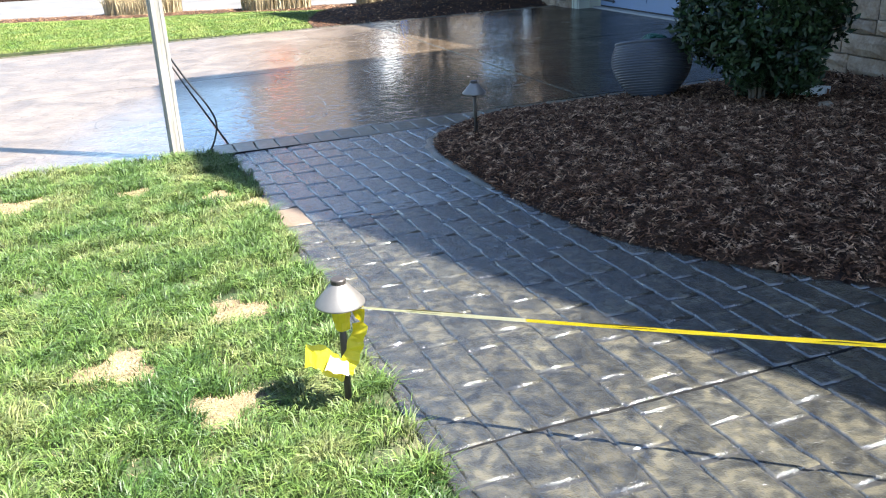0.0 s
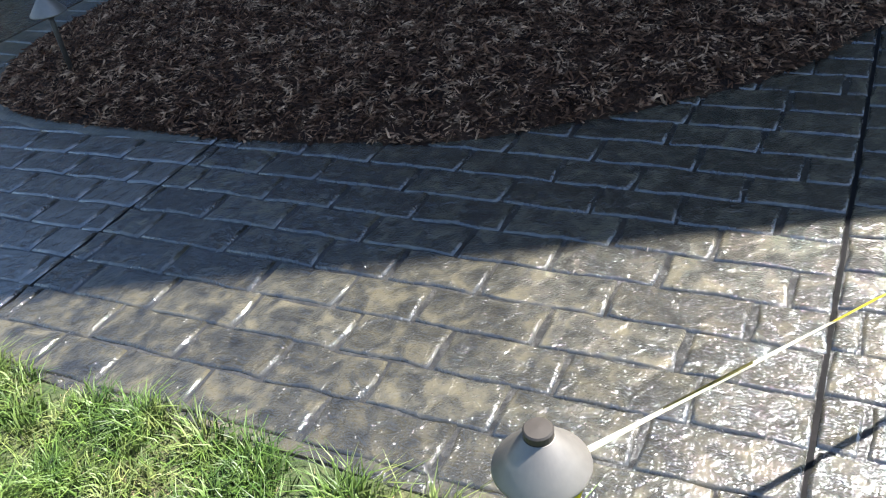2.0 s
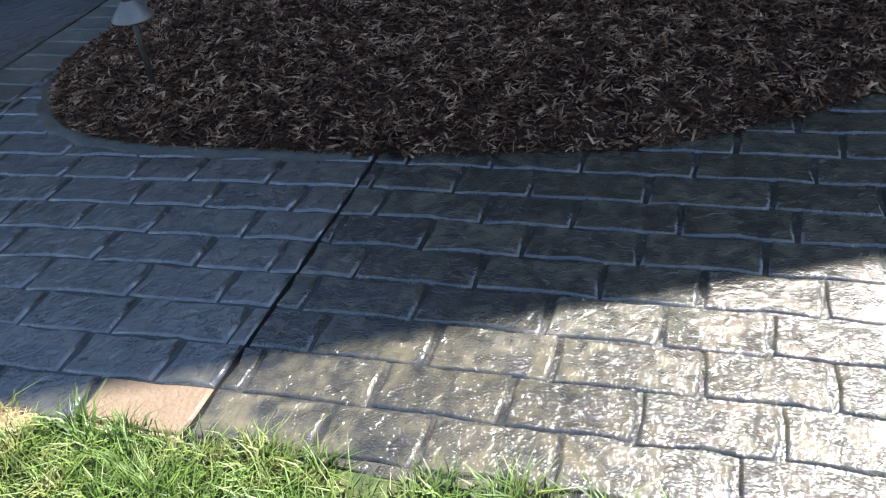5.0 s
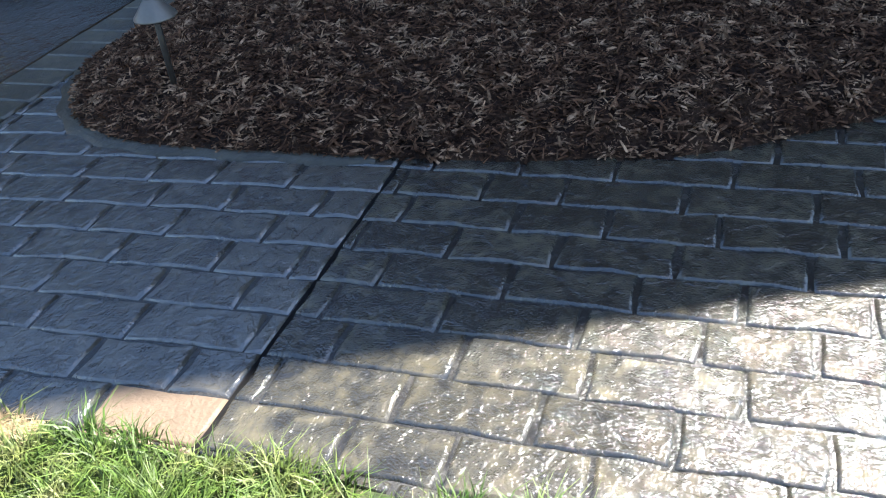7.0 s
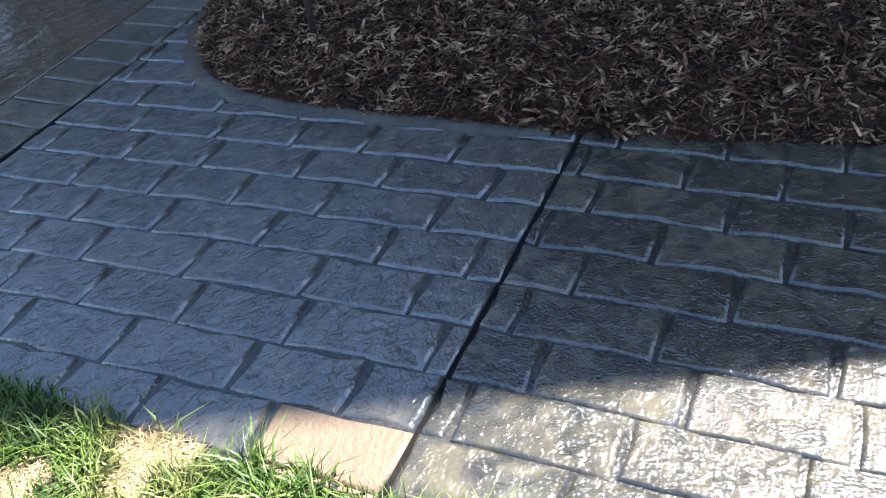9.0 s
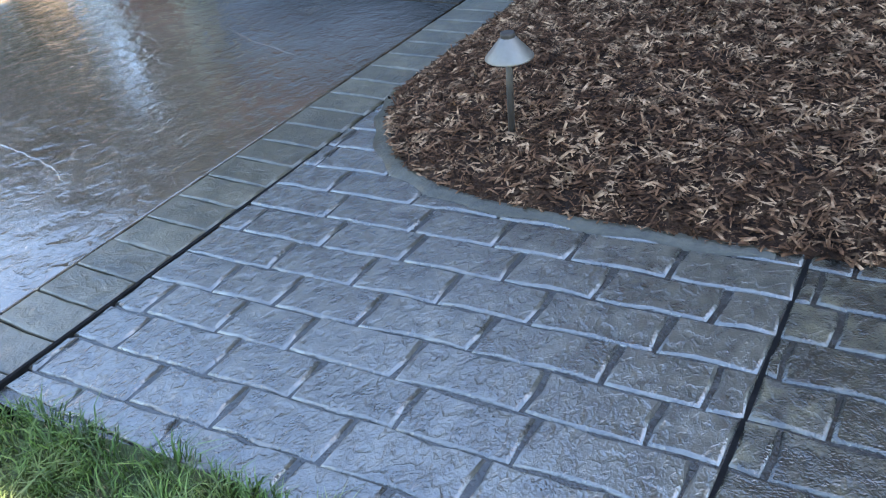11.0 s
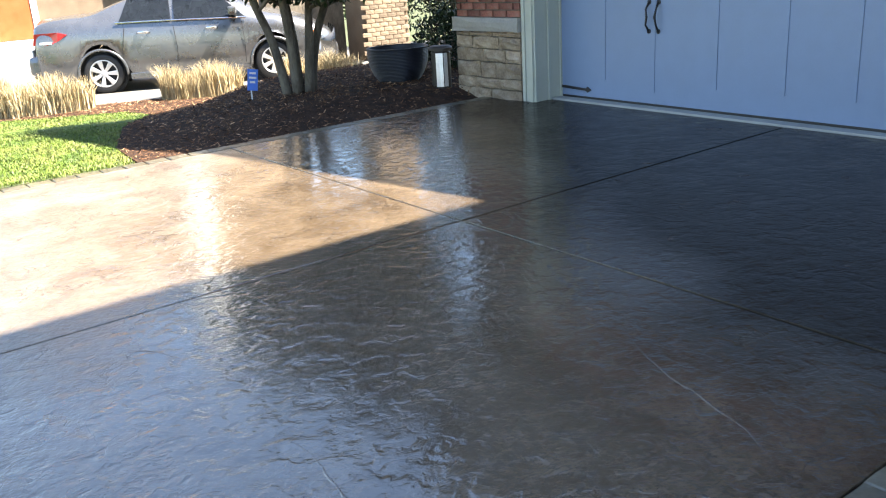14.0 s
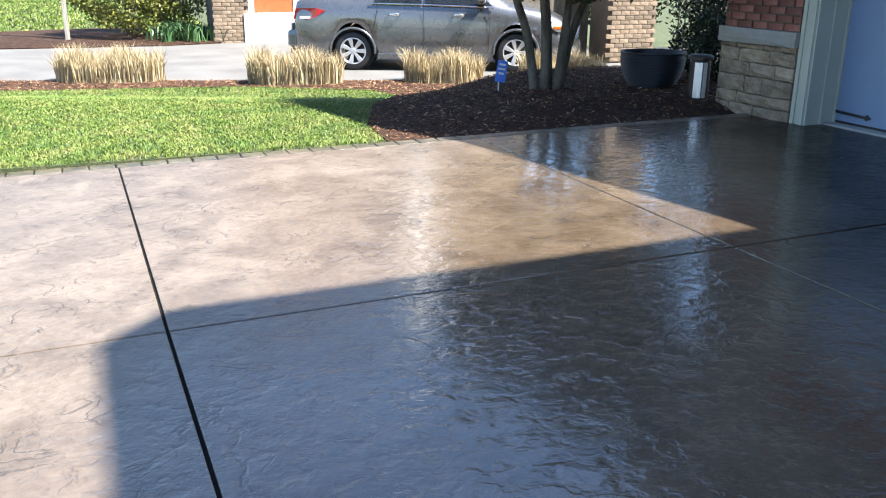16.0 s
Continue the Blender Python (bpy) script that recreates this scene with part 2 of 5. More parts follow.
M_CHIP = surf("mulch_chip", [(0.042, 0.0195, 0.0105), (0.108, 0.055, 0.030), (0.35, 0.218, 0.13)], 14, 60, (0.7, 0.9), 0.4, 90, 0.004, vary=0.8, island=True, spec=0.1)
M_GRASS = surf("grass_blade", [(0.032, 0.070, 0.011), (0.074, 0.122, 0.022), (0.145, 0.158, 0.050)], 2.5, 20, (0.45, 0.6), 0.0, vary=0.5, island=True, spec=0.35)
M_GRASS_FAR = surf("mown_grass_blade", [(0.060, 0.115, 0.014), (0.115, 0.165, 0.024), (0.19, 0.205, 0.055)], 2.5, 20, (0.45, 0.6), 0.0, vary=0.4, island=True, spec=0.35)
M_DEAD = surf("dead_grass_blade", [(0.23, 0.169, 0.0878), (0.365, 0.277, 0.149)], 6, 40, (0.6, 0.8), 0.0, vary=0.35, island=True)
M_THATCH = surf("dry_thatch", [(0.085, 0.062, 0.034), (0.16, 0.12, 0.070), (0.25, 0.198, 0.12)], 14, 120, (0.85, 0.95), 0.9, 130, 0.012)
M_STRAW = surf("straw", [(0.31, 0.235, 0.125), (0.46, 0.37, 0.215)], 6, 40, (0.6, 0.8), 0.0, vary=0.35, island=True)
M_STONE = surf("ashlar_stone", [(0.18, 0.127, 0.080), (0.285, 0.212, 0.142), (0.35, 0.285, 0.208)], 7, 40, (0.75, 0.92), 0.8, 18, 0.03, vary=0.25)
M_STONE_BACK = surf("stone_mortar", [(0.143, 0.13, 0.111), (0.195, 0.176, 0.15)], 10, 60, (0.85, 0.95), 0.5, 60, 0.01)
M_LEDGE = surf("limestone_ledge", [(0.26, 0.247, 0.221), (0.338, 0.319, 0.286)], 5, 40, (0.7, 0.9), 0.4, 40, 0.01)
M_REDBRICK = surf("red_brick", [(0.128, 0.048, 0.036), (0.224, 0.08, 0.056), (0.24, 0.12, 0.088)], 3, 50, (0.8, 0.95), 0.5, 60, 0.008, vary=0.35)
M_TANBRICK = surf("tan_brick", [(0.146, 0.104, 0.0676), (0.218, 0.162, 0.11)], 3, 50, (0.8, 0.95), 0.5, 60, 0.008, vary=0.3)
M_MORTAR = surf("brick_mortar", [(0.10, 0.092, 0.08), (0.14, 0.13, 0.112)], 10, 60, (0.85, 0.95), 0.3, 60, 0.006)
M_TRIM = plain("cream_trim_paint", (0.392, 0.399, 0.328), 0.5, jitter=0.04)
M_DOOR = plain("pale_blue_door_paint", (0.168, 0.232, 0.345), 0.42, jitter=0.03)
M_SILL = plain("pale_concrete_sill", (0.337, 0.337, 0.31), 0.7)
M_IRON = plain("black_iron", (0.015, 0.015, 0.018), 0.45)
M_PIPE = plain("bronze_downspout", (0.055, 0.043, 0.038), 0.4)
M_ROOF = surf("roof_shingle", [(0.05, 0.045, 0.04), (0.09, 0.08, 0.07)], 5, 60, (0.85, 0.95), 0.5, 40, 0.02)
M_HAT = plain("brushed_bronze_hat", (0.19, 0.175, 0.155), 0.48, metal=0.6)
M_STEM = plain("dark_bronze_stem", (0.045, 0.038, 0.032), 0.5, metal=0.3)
M_TAPE = plain("yellow_plastic_tape", (0.688, 0.592, 0.024), 0.32, jitter=0.08)
M_TAPE_PALE = plain("pale_tape", (0.62, 0.60, 0.46), 0.35, jitter=0.05)
M_TAPE_INK = plain("tape_ink", (0.10, 0.09, 0.02), 0.4)
M_WOOD = surf("weathered_wood", [(0.156, 0.143, 0.117), (0.26, 0.24, 0.202), (0.325, 0.299, 0.254)], 8, 60, (0.75, 0.9), 0.5, 30, 0.006, stretch=(6, 6, 0.35))
M_RUBBER = plain("black_rubber", (0.012, 0.012, 0.013), 0.55)
M_POT = plain("grey_blue_glaze", (0.0378, 0.0432, 0.0557), 0.45, jitter=0.08)
M_POT_DARK = plain("navy_glaze", (0.006, 0.008, 0.014), 0.5)
M_HOSE = plain("green_hose", (0.012, 0.075, 0.058), 0.45)
M_LEAF = surf("shrub_leaf", [(0.0054, 0.0135, 0.0045), (0.0135, 0.0292, 0.009), (0.027, 0.045, 0.0158)], 3, 30, (0.35, 0.5), 0.0, vary=0.5, island=True, spec=0.3)
M_LEAF_YELLOW = surf("yellow_green_leaf", [(0.06, 0.078, 0.012), (0.114, 0.12, 0.018), (0.156, 0.15, 0.03)], 3, 30, (0.45, 0.6), 0.0, vary=0.45, island=True, spec=0.3)
M_LEAF_LILY = surf("strap_leaf", [(0.024, 0.066, 0.018), (0.054, 0.114, 0.03)], 3, 30, (0.4, 0.55), 0.0, vary=0.3, island=True)
M_BARK = surf("bark", [(0.045, 0.036, 0.0263), (0.0975, 0.081, 0.06), (0.15, 0.128, 0.0975)], 6, 40, (0.8, 0.95), 0.7, 25, 0.015, stretch=(2, 2, 0.6))
M_ROAD = surf("pale_concrete_drive", [(0.092, 0.087, 0.080), (0.118, 0.113, 0.104), (0.135, 0.130, 0.120)], 1.2, 40, (0.75, 0.9), 0.3, 60, 0.006)
M_CAR = plain("grey_metallic_paint", (0.168, 0.172, 0.18), 0.28, metal=0.75, coat=0.8, jitter=0.03)
M_GLASS = plain("dark_car_glass", (0.02, 0.024, 0.028), 0.06, spec=0.8)
M_ALLOY = plain("silver_alloy", (0.66, 0.66, 0.67), 0.3, metal=0.7)
M_CHROME = plain("chrome", (0.75, 0.75, 0.76), 0.15, metal=1.0)
M_TAIL = plain("red_lens", (0.42, 0.015, 0.02), 0.15, coat=0.5)
M_AMBER = plain("amber_lens", (0.6, 0.16, 0.02), 0.2)
M_CLEAR = plain("clear_lens", (0.6, 0.62, 0.64), 0.12)
M_ORANGE = plain("orange_door_paint", (0.403, 0.0845, 0.0228), 0.5)
M_WHITE = plain("white_paint", (0.54, 0.54, 0.525), 0.55, jitter=0.04)
M_SIGN = plain("blue_sign_board", (0.025, 0.13, 0.52), 0.4)


# ---- mesh helpers ----
def data_from(name, verts, faces, mat, smooth=False):
    me = bpy.data.meshes.new(name)
    me.from_pydata([tuple(v) for v in verts], [], faces)
    me.update()
    me.materials.append(mat)
    if smooth:
        me.polygons.foreach_set("use_smooth", [True] * len(me.polygons))
    return me


def part(name, bm, material, parent=None, label="", smooth=False):
    """Links a bmesh as one mesh object under a thing or a part."""
    me = bpy.data.meshes.new(name)
    bmesh.ops.recalc_face_normals(bm, faces=bm.faces)
    bm.to_mesh(me)
    bm.free()
    me.materials.append(material)
    if smooth:
        me.polygons.foreach_set("use_smooth", [True] * len(me.polygons))
    ob = new(name, me)
    if parent:
        ob.parent = parent
    if label:
        tagged(ob, label)
    return ob


def piece(name, me, parent):
    ob = new(name, me)
    ob.parent = parent
    return ob


def base(name, x, y, z, rz=0.0, label="", category="", group="", kind=""):
    ob = new(name)
    ob.empty_display_size = 0.1
    ob.matrix_basis = pose(x, y, z, 0, 0, rz)
    return tagged(ob, label, category, group, kind)


def box(x0, x1, y0, y1, z0, z1, bevel=0.0, bm=None):
    own = bm if bm is not None else bmesh.new()
    geom = bmesh.ops.create_cube(own, size=1.0, matrix=Matrix.Translation(((x0 + x1) / 2, (y0 + y1) / 2, (z0 + z1) / 2)) @ Matrix.Diagonal((x1 - x0, y1 - y0, z1 - z0, 1)))
    if bevel:
        es = list({e for v in geom["verts"] for e in v.link_edges})
        bmesh.ops.bevel(own, geom=es, offset=bevel, segments=2, affect="EDGES", profile=0.6)
    return own


def tube(points, radii, sides=10, bm=None, caps=True):
    """A tapered tube along points."""
    own = bm if bm is not None else bmesh.new()
    pts = [Vector(p) for p in points]
    rings = []
    up = Vector((0.13, 0.31, 0.94))
    for i, p in enumerate(pts):
        d = (pts[min(i + 1, len(pts) - 1)] - pts[max(i - 1, 0)]).normalized()
        a = d.cross(up)
        if a.length < 0.05:
            a = d.cross(Vector((1, 0, 0)))
        a.normalize()
        b = d.cross(a)
        r = radii[i] if isinstance(radii, (list, tuple)) else radii
        rings.append([own.verts.new(p + (a * math.cos(2 * math.pi * k / sides) + b * math.sin(2 * math.pi * k / sides)) * r) for k in range(sides)])
    for r0, r1 in zip(rings, rings[1:]):
        for k in range(sides):
            own.faces.new((r0[k], r0[(k + 1) % sides], r1[(k + 1) % sides], r1[k]))
    if caps:
        own.faces.new(rings[0][::-1])
        own.faces.new(rings[-1])
    return own


def lathe(profile, sides=32, bm=None, close=True):
    """A body of revolution about z; profile: (radius, height) from bottom to top."""
    own = bm if bm is not None else bmesh.new()
    rings = []
    for r, z in profile:
        rings.append([own.verts.new((r * math.cos(2 * math.pi * k / sides), r * math.sin(2 * math.pi * k / sides), z)) for k in range(sides)])
    for r0, r1 in zip(rings, rings[1:]):
        for k in range(sides):
            own.faces.new((r0[k], r0[(k + 1) % sides], r1[(k + 1) % sides], r1[k]))
    if close:
        own.faces.new(rings[0][::-1])
        own.faces.new(rings[-1])
    return own


def curve_points(pts, n):
    """A smooth (Catmull-Rom) line through pts, n steps a span."""
    P = np.array(pts, float)
    out = []
    for i in range(len(P) - 1):
        a, b, c, d = P[max(i - 1, 0)], P[i], P[i + 1], P[min(i + 2, len(P) - 1)]
        for k in range(n):
            t = k / n
            out.append(0.5 * (2 * b + (c - a) * t + (2 * a - 5 * b + 4 * c - d) * t * t + (3 * b - a - 3 * c + d) * t ** 3))
    out.append(P[-1])
    return np.array(out)


def inside(x, y, poly):
    x, y = np.asarray(x, float), np.asarray(y, float)
    res = np.zeros(x.shape, bool)
    for (x0, y0), (x1, y1) in zip(poly, np.roll(poly, -1, axis=0)):
        if y0 != y1:
            hit = ((y0 > y) != (y1 > y)) & (x < (x1 - x0) * (y - y0) / (y1 - y0) + x0)
            res ^= hit
    return res


def edge_distance(x, y, line):
    """Distance of points from a line of many short steps."""
    d = np.full(np.shape(x), 1e9)
    for (x0, y0), (x1, y1) in zip(line[:-1], line[1:]):
        ux, uy = x1 - x0, y1 - y0
        t = np.clip(((x - x0) * ux + (y - y0) * uy) / (ux * ux + uy * uy + 1e-12), 0, 1)
        d = np.minimum(d, np.hypot(x - x0 - t * ux, y - y0 - t * uy))
    return d


def smooth01(t):
    t = np.clip(t, 0, 1)
    return t * t * (3 - 2 * t)


def blades(name, x, y, z, height, width, lean, mat, rng, label, category, curl=0.5, way=None):
    """Many single blades, two joined quads tapering to a tip, as one mesh."""
    n = len(x)
    a = rng.uniform(0, 2 * np.pi, n)
    b = rng.uniform(0, 2 * np.pi, n) if way is None else way + rng.normal(0, 0.5, n)
    h = height * rng.uniform(0.55, 1.15, n)
    w = width * rng.uniform(0.7, 1.3, n) / 2
    ln = lean * rng.uniform(0.1, 1.0, n) * h
    sx, sy = np.cos(a) * w, np.sin(a) * w
    dx, dy = np.cos(b) * ln, np.sin(b) * ln
    V = np.empty((n, 5, 3))
    V[:, 0] = np.stack([x - sx, y - sy, z], 1)
    V[:, 1] = np.stack([x + sx, y + sy, z], 1)
    V[:, 2] = np.stack([x + sx * 0.8 + dx * (1 - curl), y + sy * 0.8 + dy * (1 - curl), z + h * 0.6], 1)
    V[:, 3] = np.stack([x - sx * 0.8 + dx * (1 - curl), y - sy * 0.8 + dy * (1 - curl), z + h * 0.6], 1)
    V[:, 4] = np.stack([x + dx * 2, y + dy * 2, z + h * (1 - 0.35 * lean)], 1)
    i = np.arange(n) * 5
    quads = np.stack([i, i + 1, i + 2, i + 3], 1)
    tris = np.stack([i + 3, i + 2, i + 4], 1)
    me = bpy.data.meshes.new(name)
    me.vertices.add(n * 5)
    me.vertices.foreach_set("co", V.reshape(-1))
    loops = np.concatenate([quads.reshape(-1), tris.reshape(-1)])
    me.loops.add(len(loops))
    me.loops.foreach_set("vertex_index", loops)
    me.polygons.add(2 * n)
    me.polygons.foreach_set("loop_start", np.concatenate([np.arange(n) * 4, 4 * n + np.arange(n) * 3]))
    me.update(calc_edges=True)
    me.materials.append(mat)
    return tagged(new(name, me), label, category, kind="stuff") if label else new(name, me)


def quad_leaves(name, pos, size, mat, rng, parent=None, up_bias=0.3, slim=0.45):
    """Many pointed, folded leaves, as one mesh."""
    n = len(pos)
    d = rng.normal(size=(n, 3))
    d[:, 2] += up_bias
    d /= np.linalg.norm(d, axis=1)[:, None]
    s = np.cross(d, rng.normal(size=(n, 3)))
    s /= np.linalg.norm(s, axis=1)[:, None]
    nrm = np.cross(d, s)
    L = size * rng.uniform(0.7, 1.3, n)[:, None]
    W = L * slim
    V = np.empty((n, 4, 3))
    V[:, 0] = pos
    V[:, 1] = pos + d * L * 0.5 + s * W * 0.5 + nrm * W * 0.2
    V[:, 2] = pos + d * L
    V[:, 3] = pos + d * L * 0.5 - s * W * 0.5 + nrm * W * 0.2
    i = np.arange(n) * 4
    tri = np.concatenate([np.stack([i, i + 1, i + 2], 1), np.stack([i, i + 2, i + 3], 1)])
    me = bpy.data.meshes.new(name)
    me.vertices.add(n * 4)
    me.vertices.foreach_set("co", V.reshape(-1))
    me.loops.add(tri.size)
    me.loops.foreach_set("vertex_index", tri.reshape(-1))
    me.polygons.add(len(tri))
    me.polygons.foreach_set("loop_start", np.arange(len(tri)) * 3)
    me.update(calc_edges=True)
    me.materials.append(mat)
    ob = new(name, me)
    if parent:
        ob.parent = parent
    return ob


def prism(outline, z0, z1, bm=None):
    own = bm if bm is not None else bmesh.new()
    lo = [own.verts.new((p[0], p[1], z0 if len(p) < 3 else p[2] + z0)) for p in outline]
    hi = [own.verts.new((p[0], p[1], z1 if len(p) < 3 else p[2] + z1)) for p in outline]
    n = len(outline)
    own.faces.new(hi)
    own.faces.new(lo[::-1])
    for k in range(n):
        own.faces.new((lo[k], lo[(k + 1) % n], hi[(k + 1) % n], hi[k]))
    return own


# ---- plan ----
def drive_z(x):
    return 0.011 * (np.clip(x, -20, 8) - 3.0)


def walk_z(x, y):
    return drive_z(x) * smooth01((np.asarray(y) - 5.2) / 1.1)


def far_z(x, y):
    return -0.27 * smooth01((y + 0.4 * (x - 3) - 15.2) / 3.0)


BED_EDGE = curve_points([(7.2, 6.31), (5.0, 6.31), (3.3, 6.31), (3.09, 6.28), (2.89, 6.18), (2.69, 6.01), (2.57, 5.80), (2.515, 5.55), (2.51, 5.2), (2.515, 4.85), (2.54, 4.48), (2.595, 4.06), (2.695, 3.66), (2.89, 3.32), (3.115, 3.0), (3.41, 2.68), (3.69, 2.5), (4.4, 2.24), (5.9, 2.05)], 8)
BED_POLY = np.vstack([BED_EDGE, [(5.95, 2.05), (5.95, 6.31)]])


def bed_z(x, y):
    d = edge_distance(np.asarray(x, float), np.asarray(y, float), BED_EDGE)
    return walk_z(x, y) - 0.012 + 0.12 * (1 - np.exp(-d / 0.22)) + 0.075 * np.minimum(d, 2.6)

# ---- ground, drive, lawns, beds ----
bm = bmesh.new()
bmesh.ops.create_grid(bm, x_segments=40, y_segments=40, size=600)
for v in bm.verts:
    v.co.z = -0.42
tagged(part("ground", bm, M_TURF), "wide grassy ground sheet around the houses", "ground", kind="structure")

driveway = base("driveway", 0, 0, 0, label="wet sealed tan stamped-concrete driveway with sawn joints", category="driveway", kind="structure")
part("driveway_base", prism([(-16, 6.3, drive_z(-16)), (1.1, 6.3, drive_z(1.1)), (7.75, 6.3, drive_z(7.75)), (7.75, 12.97, drive_z(7.75)), (-16, 12.97, drive_z(-16))], -0.35, -0.012), M_FILLER, driveway)


def slab(x0, x1, y0, y1, cut=None):
    """One drive panel with softened edges, sloping with the drive."""
    g = 0.006
    out = [(x0 + g, y0 + g), (x1 - g, y0 + g), (x1 - g, y1 - g), (x0 + g, y1 - g)] if cut is None else cut
    b = prism([(x, y, drive_z(x)) for x, y in out], -0.1, 0.0)
    top = [e for e in b.edges if all(v.co.z > drive_z(v.co.x) - 0.05 for v in e.verts)]
    bmesh.ops.bevel(b, geom=top, offset=0.006, segments=2, affect="EDGES", profile=0.6)
    part("slab", b, M_DRIVE, driveway)


for x0, x1 in ((-16, -11), (-11, -8), (-8, -4.8), (-4.8, -1.8)):
    slab(x0, x1, 6.36, 9.47)
    slab(x0, x1, 9.47, 12.79)
slab(0, 0, 0, 0, [(-1.794, 6.36), (1.13, 6.36), (1.185, 6.60), (1.306, 6.61), (1.255, 9.464), (-1.794, 9.464)])
slab(0, 0, 0, 0, [(-1.794, 9.476), (1.255, 9.476), (1.213, 12.784), (-1.794, 12.784)])
slab(0, 0, 0, 0, [(1.320, 6.604), (4.204, 6.604), (4.204, 9.464), (1.269, 9.464)])
slab(0, 0, 0, 0, [(1.269, 9.476), (4.204, 9.476), (4.204, 12.784), (1.225, 12.784)])
for x0, x1 in ((4.21, 7.515),):
    slab(x0, x1, 6.600, 9.47)
    slab(x0, x1, 9.47, 12.79)

# long raised creases of the stamped slate pattern
for line_ in ([(3.83, 8.02), (3.56, 7.48), (3.47, 7.2), (3.39, 6.96), (3.27, 6.77)], [(2.25, 8.04), (2.30, 7.85), (2.26, 7.56), (2.22, 7.3), (2.14, 7.1), (2.1, 6.84)], [(2.08, 9.09), (2.18, 9.01), (2.27, 8.81)], [(2.95, 10.09), (3.14, 10.28), (3.32, 10.38), (3.4, 10.52)], [(4.1, 10.49), (4.0, 10.15), (3.81, 9.82)]):
    path_ = curve_points(line_, 9)
    pts_ = [(x + 0.012 * noise.noise((x * 14, y * 14, 2)), y + 0.012 * noise.noise((x * 14, y * 14, 7)), float(drive_z(x)) - 0.003) for x, y in path_]
    thick_ = [0.006 * (0.45 + 0.55 * math.sin(math.pi * (k + 0.5) / len(pts_))) * (0.8 + 0.5 * abs(noise.noise((k * 0.7, 3, 1)))) for k in range(len(pts_))]
    part("crease", tube(pts_, thick_, 8), M_DRIVE, driveway, smooth=True)

walkway = base("walkway", 0, 0, 0, label="dark stamped-concrete brick walkway, wet and glossy", category="walkway", kind="structure")
nx, ny = 36, 60
vs, fs = [], []
for j in range(ny + 1):
    for i in range(nx + 1):
        y = -0.62 + 6.92 * j / ny
        x = 1.26 + 3.2 * i / nx
        vs.append((x, y, float(walk_z(x, y)) - 0.0075))
for j in range(ny):
    for i in range(nx):
        a = j * (nx + 1) + i
        fs.append((a, a + 1, a + nx + 2, a + nx + 1))
piece("mortar_bed", data_from("mortar_bed", vs, fs, M_JOINT), walkway)

# smooth concrete margin that follows the planting bed
m_in, m_out = [], []
for k in range(18, 77):
    p, q = BED_EDGE[k - 1], BED_EDGE[k + 1]
    t = (q - p) / np.linalg.norm(q - p)
    nrm = np.array([t[1], -t[0]])
    w = 0.010 + 0.032 * math.sin(math.pi * min(1.0, max(0.0, (k - 18) / 66))) + 0.008 * math.sin(k * 0.9)
    m_in.append(BED_EDGE[k] - nrm * 0.03)
    m_out.append(BED_EDGE[k] + nrm * w)
if np.mean([p[0] for p in m_out]) > np.mean([p[0] for p in m_in]):
    m_out = [2 * a - b for a, b in zip(m_in, m_out)]
vs = [(p[0], p[1], float(walk_z(p[0], p[1])) + 0.004) for p in m_in] + [(p[0], p[1], float(walk_z(p[0], p[1])) + 0.003) for p in m_out] + [(p[0], p[1], -0.05) for p in m_out]
n = len(m_in)
fs = [(k, k + 1, n + k + 1, n + k) for k in range(n - 1)] + [(n + k, n + k + 1, 2 * n + k + 1, 2 * n + k) for k in range(n - 1)]
piece("margin", data_from("margin", vs, fs, M_MARGIN, True), walkway)

for y_, x0_, x1_ in ((4.59, 1.30, 2.56), (2.41, 1.30, 4.6)):
    part("joint_filler", box(x0_, x1_, y_ - 0.006, y_ + 0.006, -0.05, -0.006), M_FILLER, walkway)
part("joint_filler", box(1.16, 3.12, 6.304, 6.316, -0.08, -0.012), M_FILLER, walkway)

# lawn beside the walk
LAWN_POLY = np.array([(-16, -4), (1.30, -4), (1.30, 5.7), (1.25, 6.08), (1.13, 6.34), (0.7, 6.36), (-16, 6.35)])
tagged(part("lawn", prism(LAWN_POLY, -0.38, -0.004), M_TURF), "lawn soil with thin turf beside the walkway", "lawn", kind="structure")
tagged(part("lawn", prism([(1.30, -4), (6.0, -4), (6.0, 2.15), (4.46, 2.15), (4.46, -0.62), (1.30, -0.62)], -0.38, -0.006), M_TURF), "lawn at the end of the walkway", "lawn", kind="structure")
PATCHES = [(0.93, 3.66, 0.105), (0.47, 3.35, 0.12), (0.78, 2.92, 0.10), (0.0, 5.62, 0.14), (0.63, 5.56, 0.09), (1.08, 5.30, 0.075), (1.24, 5.06, 0.07)]
rng = np.random.default_rng(3)


def lawn_points(poly, n, x0, x1, y0, y1):
    x, y = rng.uniform(x0, x1, n), rng.uniform(y0, y1, n)
    k = inside(x, y, poly)
    return x[k], y[k]


def bareness(x, y):
    b = np.zeros_like(x)
    for px, py, r in PATCHES:
        wob = 1 + 0.35 * np.sin(3 * np.arctan2(y - py, x - px) + px * 9)
        b = np.maximum(b, np.clip((1.25 - np.hypot((x - px), (y - py) * 1.1) / (r * wob)) * 3.2, 0, 1))
    return b


